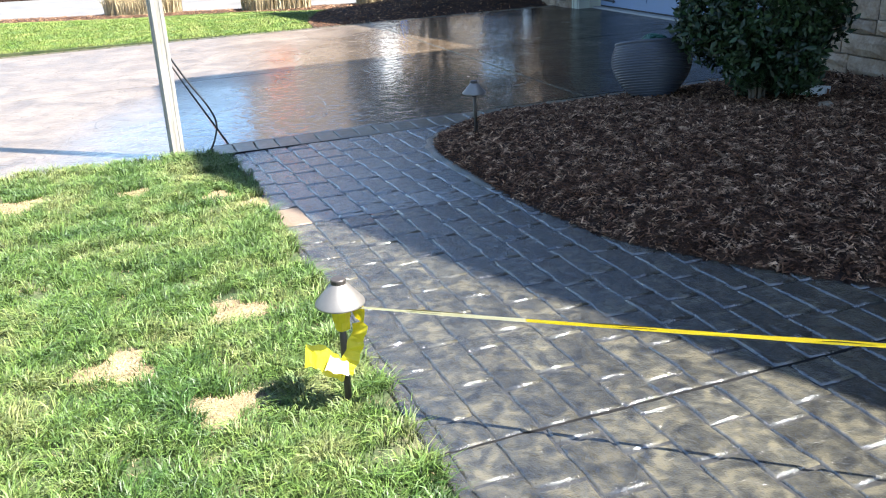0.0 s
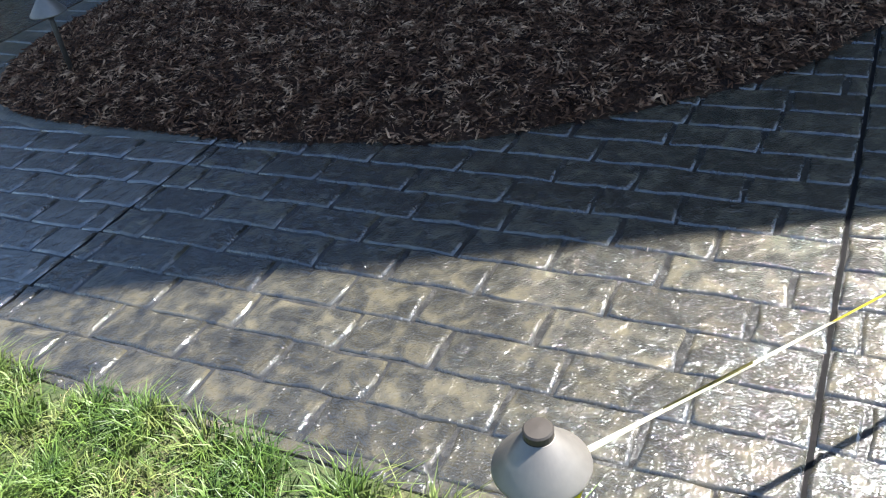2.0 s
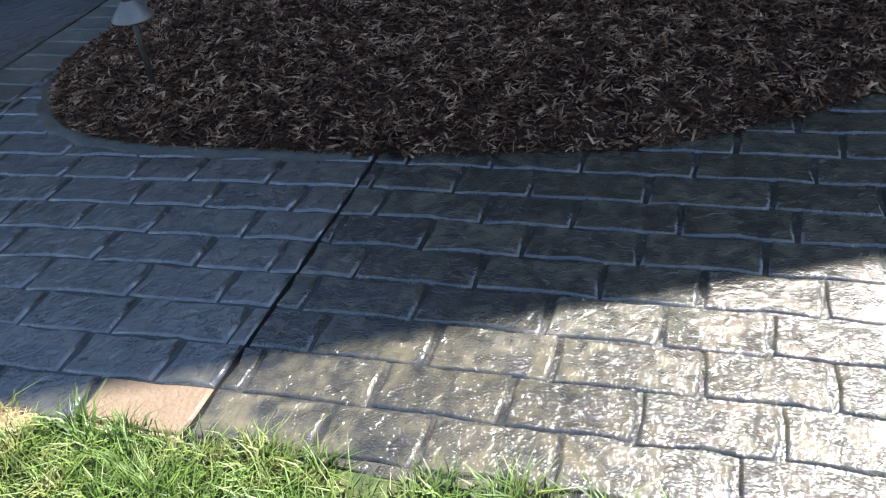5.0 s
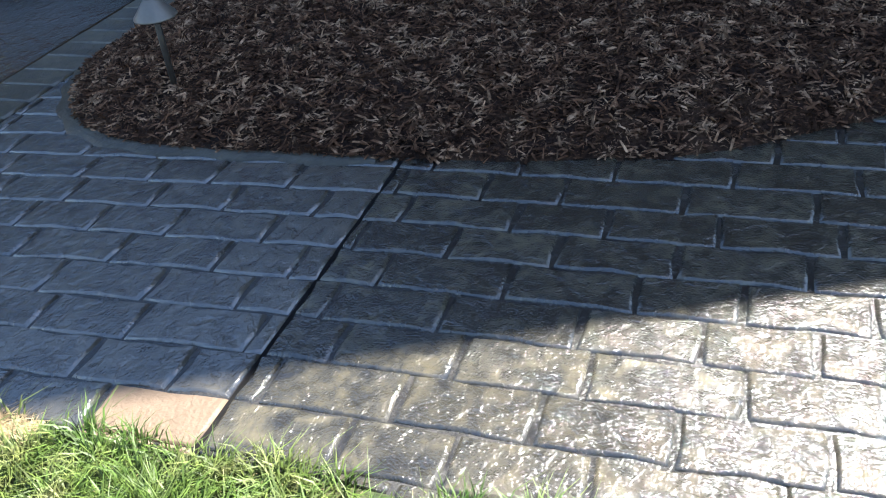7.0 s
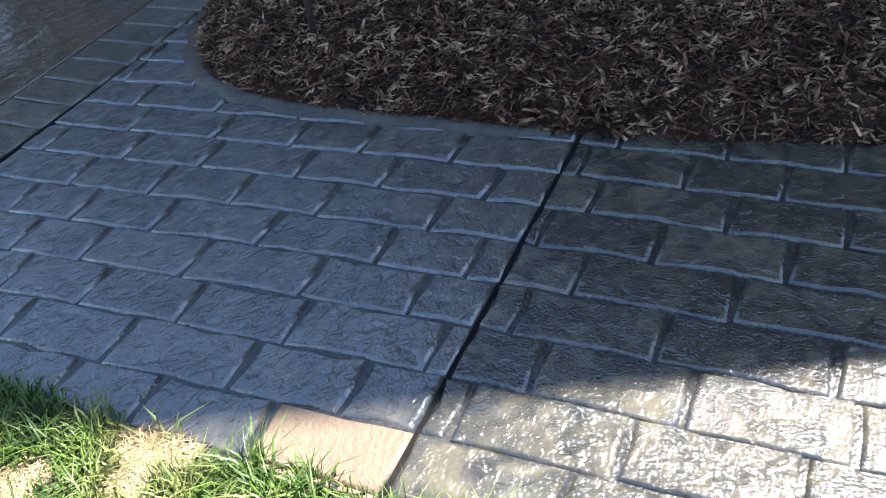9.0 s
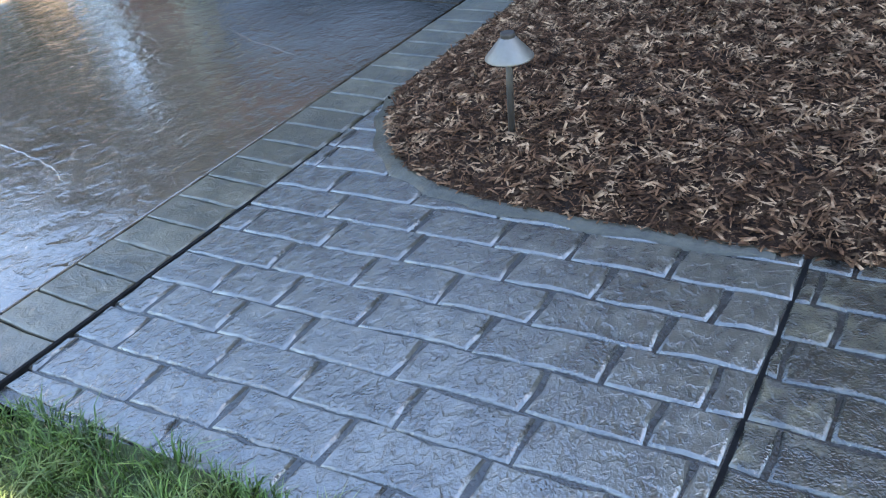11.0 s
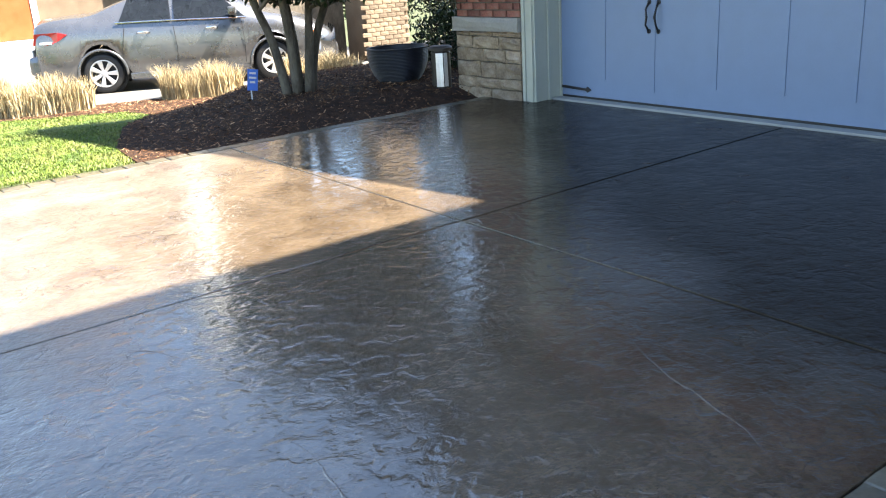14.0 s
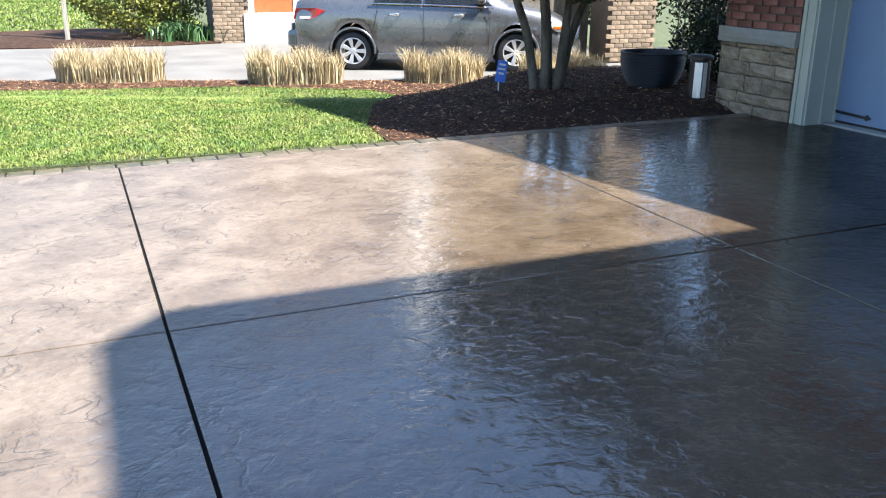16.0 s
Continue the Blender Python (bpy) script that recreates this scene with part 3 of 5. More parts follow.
tx, ty = lawn_points(LAWN_POLY, 4600, -2.0, 1.29, 0.3, 6.36)
tuft = 0.35 + 0.65 * rng.random(len(tx)) ** 1.5
per = 78
x = np.repeat(tx, per) + rng.normal(0, 0.030, len(tx) * per)
y = np.repeat(ty, per) + rng.normal(0, 0.030, len(tx) * per)
size = np.repeat(tuft, per)
way = np.arctan2(y - np.repeat(ty, per), x - np.repeat(tx, per))
keep = inside(x, y, LAWN_POLY + np.array([0.025, 0.0])) & (rng.random(len(x)) > 0.985 * bareness(x, y))
x, y, size, way = x[keep], y[keep], size[keep], way[keep]
blades("grass", x, y, np.full(len(x), -0.004), 0.024 + 0.054 * size, 0.0042, 0.85, M_GRASS, rng, "bright green unmown lawn grass in sunlight", "grass", way=way)
x, y = lawn_points(LAWN_POLY, 90000, -1.9, 1.29, 0.6, 6.35)
keep = rng.random(len(x)) < 0.10 + 0.9 * bareness(x, y)
x, y = x[keep], y[keep]
blades("dead_grass", x, y, np.full(len(x), -0.002), 0.018, 0.0026, 1.8, M_DEAD, rng, "straw-coloured dead grass in bare lawn patches", "grass")
for px, py, r in PATCHES:
    b = bmesh.new()
    ring_ = []
    for k in range(40):
        a = 2 * math.pi * k / 40
        q = r * 1.15 * (1 + 0.35 * math.sin(3 * a + px * 9)) * (1 + 0.12 * math.sin(11 * a + py))
        ring_.append(b.verts.new((px + q * math.cos(a), py + q * math.sin(a) / 1.1, -0.0035)))
    mid_ = [b.verts.new((px + (v.co.x - px) * 0.6, py + (v.co.y - py) * 0.6, 0.002 + 0.006 * noise.noise((v.co.x * 20, v.co.y * 20, 1)))) for v in ring_]
    top_ = b.verts.new((px, py, 0.003))
    for k in range(40):
        b.faces.new((ring_[k], ring_[(k + 1) % 40], mid_[(k + 1) % 40], mid_[k]))
        b.faces.new((mid_[k], mid_[(k + 1) % 40], top_))
    tagged(part("bare_patch", b, M_THATCH, smooth=True), "bare straw-coloured patch of dead thatch in the lawn", "bare ground", kind="stuff")
    x = px + rng.normal(0, r * 0.6, int(30000 * r))
    y = py + rng.normal(0, r * 0.55, len(x))
    keep = inside(x, y, LAWN_POLY) & (rng.random(len(x)) < 0.15 + bareness(x, y))
    x, y = x[keep], y[keep]
    blades("dead_grass", x, y, np.full(len(x), -0.001), 0.014, 0.003, 2.6, M_DEAD, rng, "flattened straw-coloured dead grass", "grass")
x, y = lawn_points(LAWN_POLY, 110000, -9, -1.9, -3.8, 6.35)
x1, y1 = lawn_points(LAWN_POLY, 30000, -2.0, 1.3, -3.8, 0.4)
x2, y2 = lawn_points(np.array([(1.30, -3.8), (5.9, -3.8), (5.9, 2.1), (4.5, 2.1), (4.5, -0.64), (1.30, -0.64)]), 50000, 1.3, 5.9, -3.8, 2.1)
x, y = np.concatenate([x, x1, x2]), np.concatenate([y, y1, y2])
blades("grass", x, y, np.full(len(x), -0.004), 0.06, 0.012, 0.7, M_GRASS, rng, "bright green lawn grass further along the drive", "grass")

# planting bed beside the walk
CENTRE = np.array([4.75, 4.35])
SC = [0, 0.012, 0.03, 0.06, 0.1, 0.15, 0.21, 0.28, 0.36, 0.45, 0.55, 0.66, 0.78, 0.9]
ring = BED_POLY
vs, fs = [], []
n = len(ring)
for s in SC:
    P = ring * (1 - s) + CENTRE * s
    z = bed_z(P[:, 0], P[:, 1])
    vs += [(a, b, c + 0.008 * noise.noise((a * 9, b * 9, 0)) + 0.012 * noise.noise((a * 3, b * 3, 5)) * (s > 0)) for (a, b), c in zip(P, z)]
vs.append((*CENTRE, float(bed_z(*CENTRE))))
for r in range(len(SC) - 1):
    fs += [(r * n + k, r * n + (k + 1) % n, (r + 1) * n + (k + 1) % n, (r + 1) * n + k) for k in range(n)]
fs += [((len(SC) - 1) * n + k, (len(SC) - 1) * n + (k + 1) % n, len(vs) - 1) for k in range(n)]
vs += [(a, b, -0.2) for a, b in ring]
o = len(vs) - n
fs += [(k, (k + 1) % n, o + (k + 1) % n, o + k) for k in range(n)]
tagged(new("planting_bed", data_from("planting_bed", vs, fs, M_MULCH, True)), "mounded brown bark mulch bed with a curved nose", "planting bed", kind="structure")


def chips(name, x, y, z, label, size=(0.016, 0.06)):
    """Shredded bark: tapered slivers lying at all angles, one mesh."""
    n = len(x)
    L = size[0] + (size[1] - size[0]) * rng.random(n) ** 2.6
    W = L * rng.uniform(0.13, 0.36, n)
    T = W * 0.45
    a, tilt = rng.uniform(0, 2 * np.pi, n), rng.normal(0, 0.32, n)
    d = np.stack([np.cos(a) * np.cos(tilt), np.sin(a) * np.cos(tilt), np.sin(tilt)], 1)
    s = np.stack([-np.sin(a), np.cos(a), rng.normal(0, 0.25, n)], 1)
    up = np.cross(d, s)
    c = np.stack([x, y, z + np.abs(d[:, 2]) * L * 0.4 + 0.002], 1)
    V = np.empty((n, 6, 3))
    for i, (l, w, t) in enumerate(((-0.5, -0.35, 0), (-0.45, 0.4, 0), (0.5, 0.2, 0), (0.42, -0.3, 0), (-0.3, 0.0, 1), (0.33, 0.05, 0.9))):
        V[:, i] = c + d * (l * L)[:, None] + s * (w * W)[:, None] + up * (t * T)[:, None]
    i = np.arange(n)[:, None] * 6
    T3 = np.concatenate([i + np.array(f)[None] for f in ((0, 3, 4), (3, 5, 4), (3, 2, 5), (2, 1, 5), (1, 4, 5), (1, 0, 4))])
    me = bpy.data.meshes.new(name)
    me.vertices.add(n * 6)
    me.vertices.foreach_set("co", V.reshape(-1))
    me.loops.add(T3.size)
    me.loops.foreach_set("vertex_index", T3.reshape(-1))
    me.polygons.add(len(T3))
    me.polygons.foreach_set("loop_start", np.arange(len(T3)) * 3)
    me.update(calc_edges=True)
    me.materials.append(M_CHIP)
    return tagged(new(name, me), label, "mulch", kind="stuff")


x, y = lawn_points(BED_POLY, 125000, 2.4, 5.0, 2.2, 6.4)
d = edge_distance(x, y, BED_EDGE)
k = d > 0.012
x, y = x[k], y[k]
chips("bark_mulch", x, y, bed_z(x, y) + rng.uniform(-0.003, 0.014, len(x)), "shredded dark brown bark mulch chips", (0.010, 0.052))
x, y = lawn_points(BED_POLY, 16000, 5.0, 5.95, 2.1, 6.3)
chips("bark_mulch", x, y, bed_z(x, y) + 0.004, "shredded dark brown bark mulch near the house", (0.02, 0.07))

# far lawn, mulch strip and tree bed across the drive
FAR_LAWN = np.array([(-16, 12.965), (3.42, 12.965), (3.5, 13.8), (3.9, 14.9), (4.5, 15.8), (5.2, 16.6), (4.9, 18.0), (3.16, 19.0), (-0.15, 19.6), (-16, 21.2)])


def sheet(name, poly, step, zf, mat, label, cat, skirt=-0.5):
    """A ground sheet over a plan outline that follows zf."""
    b = bmesh.new()
    b.faces.new([b.verts.new((p[0], p[1], 0)) for p in poly])
    lo, hi = np.min(poly, axis=0), np.max(poly, axis=0)
    for ax in (0, 1):
        for c in np.arange(lo[ax] + step, hi[ax], step):
            co, no = [0, 0, 0], [0, 0, 0]
            co[ax], no[ax] = c, 1
            bmesh.ops.bisect_plane(b, geom=b.verts[:] + b.edges[:] + b.faces[:], plane_co=co, plane_no=no)
    rim = [e for e in b.edges if e.is_boundary]
    for v in b.verts:
        v.co.z = float(zf(v.co.x, v.co.y))
    ext = bmesh.ops.extrude_edge_only(b, edges=rim)
    for v in ext["geom"]:
        if isinstance(v, bmesh.types.BMVert):
            v.co.z = skirt
    return tagged(part(name, b, mat, smooth=False), label, cat, kind="structure")


sheet("lawn_far", FAR_LAWN, 0.6, lambda x, y: far_z(x, y) - 0.005, M_TURF, "lawn across the driveway, sloping to the neighbour", "lawn")
x, y = lawn_points(FAR_LAWN, 300000, -4.5, 5.2, 12.96, 19.7)
keep = rng.random(len(x)) < np.clip(1.35 - (y - 13) / 9, 0.3, 1)
x, y = x[keep], y[keep]
blades("grass", x, y, far_z(x, y) - 0.006, 0.04, 0.007, 0.9, M_GRASS_FAR, rng, "short bright green lawn across the driveway", "grass")

TREE_BED = np.array([(3.43, 12.96), (7.28, 12.96), (9.5, 13.45), (12, 16), (9.6, 17.4), (8.6, 18.0), (5.6, 19.0), (-0.3, 20.9), (-6, 22.6), (-6, 20.35), (-0.15, 19.61), (3.16, 19.01), (4.91, 18.01), (5.21, 16.6), (4.51, 15.8), (3.91, 14.9), (3.51, 13.8)])


def tree_bed_z(x, y):
    x, y = np.asarray(x, float), np.asarray(y, float)
    m = 0.17 * smooth01((x - 3.6) / 2.5) * smooth01((y - 12.9) / 0.8) * smooth01((17.4 - y) / 1.5)
    return far_z(x, y) * (1 - smooth01((x - 5) / 1.5) * smooth01((17.6 - y) / 1.2)) + m + 0.005


sheet("tree_bed", TREE_BED, 0.35, tree_bed_z, M_MULCH, "bark mulch bed under the tree and along the cut grasses", "planting bed")
x, y = lawn_points(TREE_BED, 80000, -4, 10, 12.97, 21.5)
chips("bark_mulch", x, y, tree_bed_z(x, y) + 0.004, "reddish bark mulch in the tree bed", (0.022, 0.065))

NDRIVE = np.array([(-14, 25.3), (-6, 22.6), (-0.3, 20.9), (5.6, 19.0), (8.6, 18.0), (13, 16.6), (15, 22), (4.75, 27.0), (3.9, 26.6), (2.8, 26.3), (-0.7, 26.45), (-14, 29.4)])
tagged(part("neighbour_drive", prism(NDRIVE, -0.5, -0.268), M_ROAD), "pale concrete driveway of the neighbouring house", "driveway", kind="structure")
NBED = np.array([(-3, 26.97), (-0.7, 26.47), (2.8, 26.32), (3.9, 26.62), (4.7, 27.02), (4.7, 30.5), (1.2, 30.5), (-3, 29.0)])
sheet("neighbour_bed", NBED, 0.8, lambda x, y: -0.25 + 0.12 * float(smooth01((y - 26.3) / 1.5)), M_MULCH, "mulched bed beside the neighbouring drive", "planting bed")
NLAWN = np.array([(-22, 29.42), (-14, 29.42), (-3, 27.0), (-3, 29.02), (1.2, 30.52), (4.2, 30.52), (4.2, 90), (-22, 90)])
sheet("neighbour_lawn", NLAWN, 4.0, lambda x, y: -0.24 + 0.03 * (y - 27), M_TURF, "grass beyond the neighbouring bed", "lawn")
x, y = lawn_points(NLAWN, 60000, -6, 4.2, 27, 52)
blades("grass", x, y, -0.24 + 0.03 * (y - 27), 0.08, 0.03, 0.7, M_GRASS_FAR, rng, "green lawn far behind the neighbouring drive", "grass")


# ---- house ----
def wall(name, x0, x1, y0, y1, z0, z1, mat, label):
    return tagged(part(name, box(x0, x1, y0, y1, z0, z1), mat), label, "wall", kind="structure")


north_pier = wall("wall_north_pier", 7.30, 13.0, 12.33, 13.38, -0.35, 3.0, M_MORTAR, "stone and red brick pier beside the garage door")
south_pier = wall("wall_south_pier", 7.04, 13.0, 6.46, 7.0, -0.35, 3.0, M_STONE_BACK, "pale stone pier beside the garage door")
header = wall("wall_header", 7.32, 7.7, 7.0, 12.33, 2.4, 3.0, M_REDBRICK, "red brick wall above the garage door")
front = wall("wall_front", 5.98, 13.0, -1.1, 6.46, -0.35, 3.2, M_STONE_BACK, "pale stone front wall of the house")
# unseen; closes the house up to the shadow-casting mass above
tagged(part("wall_upper", box(5.98, 13.0, -1.1, 7.0, 3.2, 4.05), M_REDBRICK), "unseen upper wall filling in below the house roof mass", "wall", kind="structure")


def extruded_roof(name, profile, x0, x1, mat, label):
    b = bmesh.new()
    f0 = [b.verts.new((x0, y, z)) for y, z in profile]
    f1 = [b.verts.new((x1, y, z)) for y, z in profile]
    b.faces.new(f0[::-1])
    b.faces.new(f1)
    k = len(profile)
    for i in range(k):
        b.faces.new((f0[i], f0[(i + 1) % k], f1[(i + 1) % k], f1[i]))
    return tagged(part(name, b, mat), label, "roof", kind="structure")


# unseen mass; its outline is worked back from the shadow on walk and drive
extruded_roof("roof_house", [(7.06, 4.02), (6.16, 7.88), (5.64, 8.40), (2.01, 8.40), (-1.30, 4.06), (-1.30, 3.46), (4.06, 4.02)], 5.5, 13.5, M_ROOF, "unseen roof mass of the house, shaped to cast its shadow")
# unseen too; height follows the wanted shadow edge, not a known garage roof
extruded_roof("roof_garage", [(6.2, 3.0), (6.2, 4.29), (7.87, 4.29), (10.31, 5.31), (10.93, 6.29), (12.09, 6.88), (12.9, 6.8), (14.1, 5.5), (14.1, 3.0)], 6.85, 13.5, M_ROOF, "unseen mass over the garage, added to cast the drive's shadow edge")

# garage door with its planks, hinges and pulls
garage_door = base("garage_door", 7.66, 9.67, drive_z(7.66), label="pale blue panelled double garage door, closed", category="garage door", kind="structure")
part("panel", box(0.0095, 0.075, -2.5, 2.5, 0.03, 2.38), M_DOOR, garage_door)
part("bottom_rail", box(0.004, 0.0094, -2.49, 2.49, 0.035, 0.215), M_DOOR, garage_door)
part("bottom_seal", box(0.005, 0.05, -2.5, 2.5, 0.004, 0.033), M_RUBBER, garage_door)
SEAMS = [2.49, 1.86, 1.27, 0.56, -0.10, -0.70, -1.28, -1.99, -2.49]
for a, b_ in zip(SEAMS[1:], SEAMS[:-1]):
    part("plank", box(0.0025, 0.0094, a + 0.011, b_ - 0.011, 0.2152, 2.36), M_DOOR, garage_door)
for yc in (1.27, -1.28):
    part("centre_stile", box(-0.004, 0.003, yc - 0.02, yc + 0.02, 0.14, 2.35, 0.0), M_DOOR, garage_door)
    for s in (-1, 1):
        h = part("pull_handle", tube([(-0.006, yc + s * 0.055, 0.70), (-0.045, yc + s * 0.06, 0.76), (-0.05, yc + s * 0.045, 0.83), (-0.045, yc + s * 0.06, 0.90), (-0.006, yc + s * 0.055, 0.96)], [0.011, 0.009, 0.012, 0.009, 0.011], 8), M_IRON, garage_door, "black wrought iron pull", True)
        for zz in (0.70, 0.96):
            part("mount_plate", lathe([(0.022, -0.006), (0.022, 0.002), (0.008, 0.006)], 10), M_IRON, h).matrix_basis = pose(-0.003, yc + s * 0.055, zz, 0, -90, 0)
for s in (-1, 1):
    b = prism([(0, 0), (0.36, -0.012), (0.375, -0.03), (0.43, 0.0), (0.375, 0.03), (0.36, 0.012), (0.0, 0.028), ], -0.004, 0.004)
    for v in b.verts:
        v.co = Vector((-v.co.z - 0.006, s * (2.48 - v.co.x), v.co.y + 0.105))
    part("strap_hinge", b, M_IRON, garage_door, "black arrow strap hinge")
part("threshold", box(-0.13, 0.06, -2.52, 2.49, -0.02, 0.012, 0.004), M_SILL, garage_door, "pale concrete sill strip")

trim_n = base("door_trim", 7.28, 12.24, drive_z(7.3), label="cream painted board-and-batten trim at the garage opening", category="trim", group="garage trims", kind="structure")
part("board", box(0.0, 0.40, -0.085, 0.085, 0.0, 2.4, 0.003), M_TRIM, trim_n)
for x_ in (0.005, 0.19, 0.36):
    part("batten", box(x_, x_ + 0.04, -0.103, -0.0855, 0.0, 2.4, 0.004), M_TRIM, trim_n)
for y_ in (-0.08, 0.03):
    part("batten", box(-0.015, -0.0005, y_, y_ + 0.045, 0.0, 2.4, 0.004), M_TRIM, trim_n)
trim_s = base("door_trim", 7.03, 7.09, drive_z(7.1), label="cream painted narrow corner board at the garage opening", category="trim", group="garage trims", kind="structure")
part("board", box(-0.03, 0.60, -0.085, -0.02, 0.0, 2.4, 0.003), M_TRIM, trim_s)
part("batten", box(-0.046, -0.031, -0.08, -0.025, 0.0, 2.4, 0.003), M_TRIM, trim_s)

# downspout at the house corner
spout = base("downspout", 6.20, 6.56, 0.055, label="dark bronze downspout with a curved outlet on the drive", category="downspout")
part("pipe", tube([(0.12, 0.045, 3.2), (0.12, 0.045, 0.26), (0.10, 0.043, 0.17), (0.02, 0.04, 0.095), (-0.14, 0.035, 0.07)], [0.055] * 5, 14, caps=False), M_PIPE, spout, smooth=True)
part("pipe_lining", tube([(0.0, 0.003, 0.088), (-0.14, 0.03, 0.07)], [0.047, 0.047], 14, caps=False), M_RUBBER, spout, smooth=True)
for z_ in (0.30, 0.62):
    part("pipe_strap", lathe([(0.057, z_), (0.060, z_ + 0.005), (0.060, z_ + 0.03), (0.057, z_ + 0.035)], 14), M_PIPE, spout).matrix_basis = pose(0.12, 0.045, 0)
part("elbow_rim", tube([(-0.135, 0.029, 0.07), (-0.15, 0.032, 0.069)], [0.061, 0.061], 14, caps=False), M_PIPE, spout)


# ---- things by the walk ----
def path_light(x, y, z, h, label, lean=(0, 0)):
    """A garden path light: stem, cone hat with a flat top, knob."""
    ob = base("path_light", x, y, z, label=label, category="path light", group="path lights")
    lx, ly = lean
    part("stem", tube([(0, 0, -0.06), (lx * 0.5, ly * 0.5, h * 0.5), (lx, ly, h - 0.03)], [0.0115, 0.0115, 0.011], 12), M_STEM, ob, smooth=True)
    hat = part("hat", lathe([(0.075, h - 0.078), (0.077, h - 0.076), (0.0765, h - 0.073), (0.0755, h - 0.070), (0.0265, h - 0.0125), (0.0245, h - 0.011), (0.024, h - 0.010), (0.020, h - 0.016), (0.047, h - 0.042), (0.072, h - 0.076)], 40, close=False), M_HAT, ob, "brushed bronze cone hat", True)
    hat.location = (lx, ly, 0)
    part("knob", lathe([(0.023, h - 0.012), (0.0235, h + 0.002), (0.021, h + 0.005), (0.0, h + 0.006)], 24, close=False), M_STEM, hat, "dark flat top knob")
    part("socket", lathe([(0.016, h - 0.10), (0.02, h - 0.09), (0.02, h - 0.03)], 16), M_STEM, ob).location = (lx, ly, 0)
    return ob


LA = (1.16, 2.772)
path_light(*LA, 0.0, 0.442, "bronze path light in the lawn with tape tied on", (0.0, 0.0))
lb = (2.815, 5.59)
path_light(*lb, 0.03, 0.412, "bronze path light standing in the mulch bed", (-0.024, -0.03))

tape = base("caution_tape", LA[0], LA[1], 0.342, label="yellow plastic caution tape tied across the walkway", category="caution tape")


def ribbon(points, width, twist, mat, name, label=""):
    pts = [Vector(p) for p in points]
    b = bmesh.new()
    rows = []
    for i, p in enumerate(pts):
        d = (pts[min(i + 1, len(pts) - 1)] - pts[max(i - 1, 0)]).normalized()
        side = d.cross(Vector((0, 0, 1)))
        side = side.normalized() if side.length > 0.05 else Vector((1, 0, 0))
        up = side.cross(d)
        a = twist[0] + (twist[1] - twist[0]) * i / (len(pts) - 1)
        w = (side * math.cos(a) + up * math.sin(a)) * width * (0.5 + 0.06 * math.sin(i * 1.7))
        cr = (up * math.cos(a) - side * math.sin(a)) * 0.003 * math.sin(i * 2.3)
        rows.append([b.verts.new(p - w), b.verts.new(p + cr), b.verts.new(p + w)])
    for r0, r1 in zip(rows, rows[1:]):
        for k in range(2):
            b.faces.new((r0[k], r0[k + 1], r1[k + 1], r1[k]))
    bmesh.ops.solidify(b, geom=b.faces[:], thickness=0.0012)
    return part(name, b, mat, tape, label, smooth=False)


END = Vector((3.03 - 1.185, 1.29 - 2.742, 0.075))
span = [Vector((1.185 - LA[0], 2.742 - LA[1], 0.018)) + END * (k / 26) + Vector((0, 0, -0.008 * 4 * (k / 26) * (1 - k / 26))) for k in range(27)]
span.insert(0, Vector((0.006, -0.018, 0.03)))
k0 = int(len(span) * 0.26)
# the span starts pale by the path light and goes on in yellow
ribbon(span[:k0 + 1], 0.034, (0.6, 0.8), M_TAPE_PALE, "tape_span", "pale twisted first length of the tape")
ribbon(span[k0:], 0.024, (0.8, 1.2), M_TAPE, "tape_span")
ribbon([(span[-1].x, span[-1].y, span[-1].z), (END.x + 0.05, END.y - 0.06, 0.1), (END.x + 0.06, END.y - 0.08, -0.31)], 0.03, (0.2, 0.9), M_TAPE, "tape_end")
ring_pts = [(0.031 * math.cos(t * 0.7), 0.031 * math.sin(t * 0.7), 0.004 - 0.001 * t) for t in range(11)]
ribbon(ring_pts, 0.066, (1.5, 1.4), M_TAPE, "tape_wrap")
ribbon([(0.024 * math.cos(t * 0.7 + 1), 0.024 * math.sin(t * 0.7 + 1), -0.04 - 0.001 * t) for t in range(10)], 0.036, (1.3, 1.7), M_TAPE, "tape_knot")
ribbon(curve_points([(0.045, -0.022, 0.02), (0.05, -0.026, -0.05), (0.034, -0.02, -0.11), (0.012, -0.026, -0.16), (-0.012, -0.035, -0.195)], 4), 0.05, (1.3, 0.7), M_TAPE, "tape_tail")
ribbon(curve_points([(-0.008, -0.034, -0.19), (-0.045, -0.03, -0.17), (-0.08, -0.02, -0.135), (-0.125, -0.01, -0.125)], 4), 0.07, (0.9, 1.25), M_TAPE, "tape_tail")
ribbon(curve_points([(-0.002, -0.05, -0.178), (-0.035, -0.052, -0.162), (-0.065, -0.046, -0.145)], 4), 0.046, (0.7, 1.0), M_TAPE_PALE, "tape_fold", "white reverse of the tape tail")
for k in (3, 9, 15, 21):
    ribbon([span[k] + Vector((0, 0, 0.004)), span[k + 1] + Vector((0, 0, 0.004)), span[k + 2] + Vector((0, 0, 0.004))], 0.008, (1.5, 1.5), M_TAPE_INK, "printed_bar", "dark printed bar")

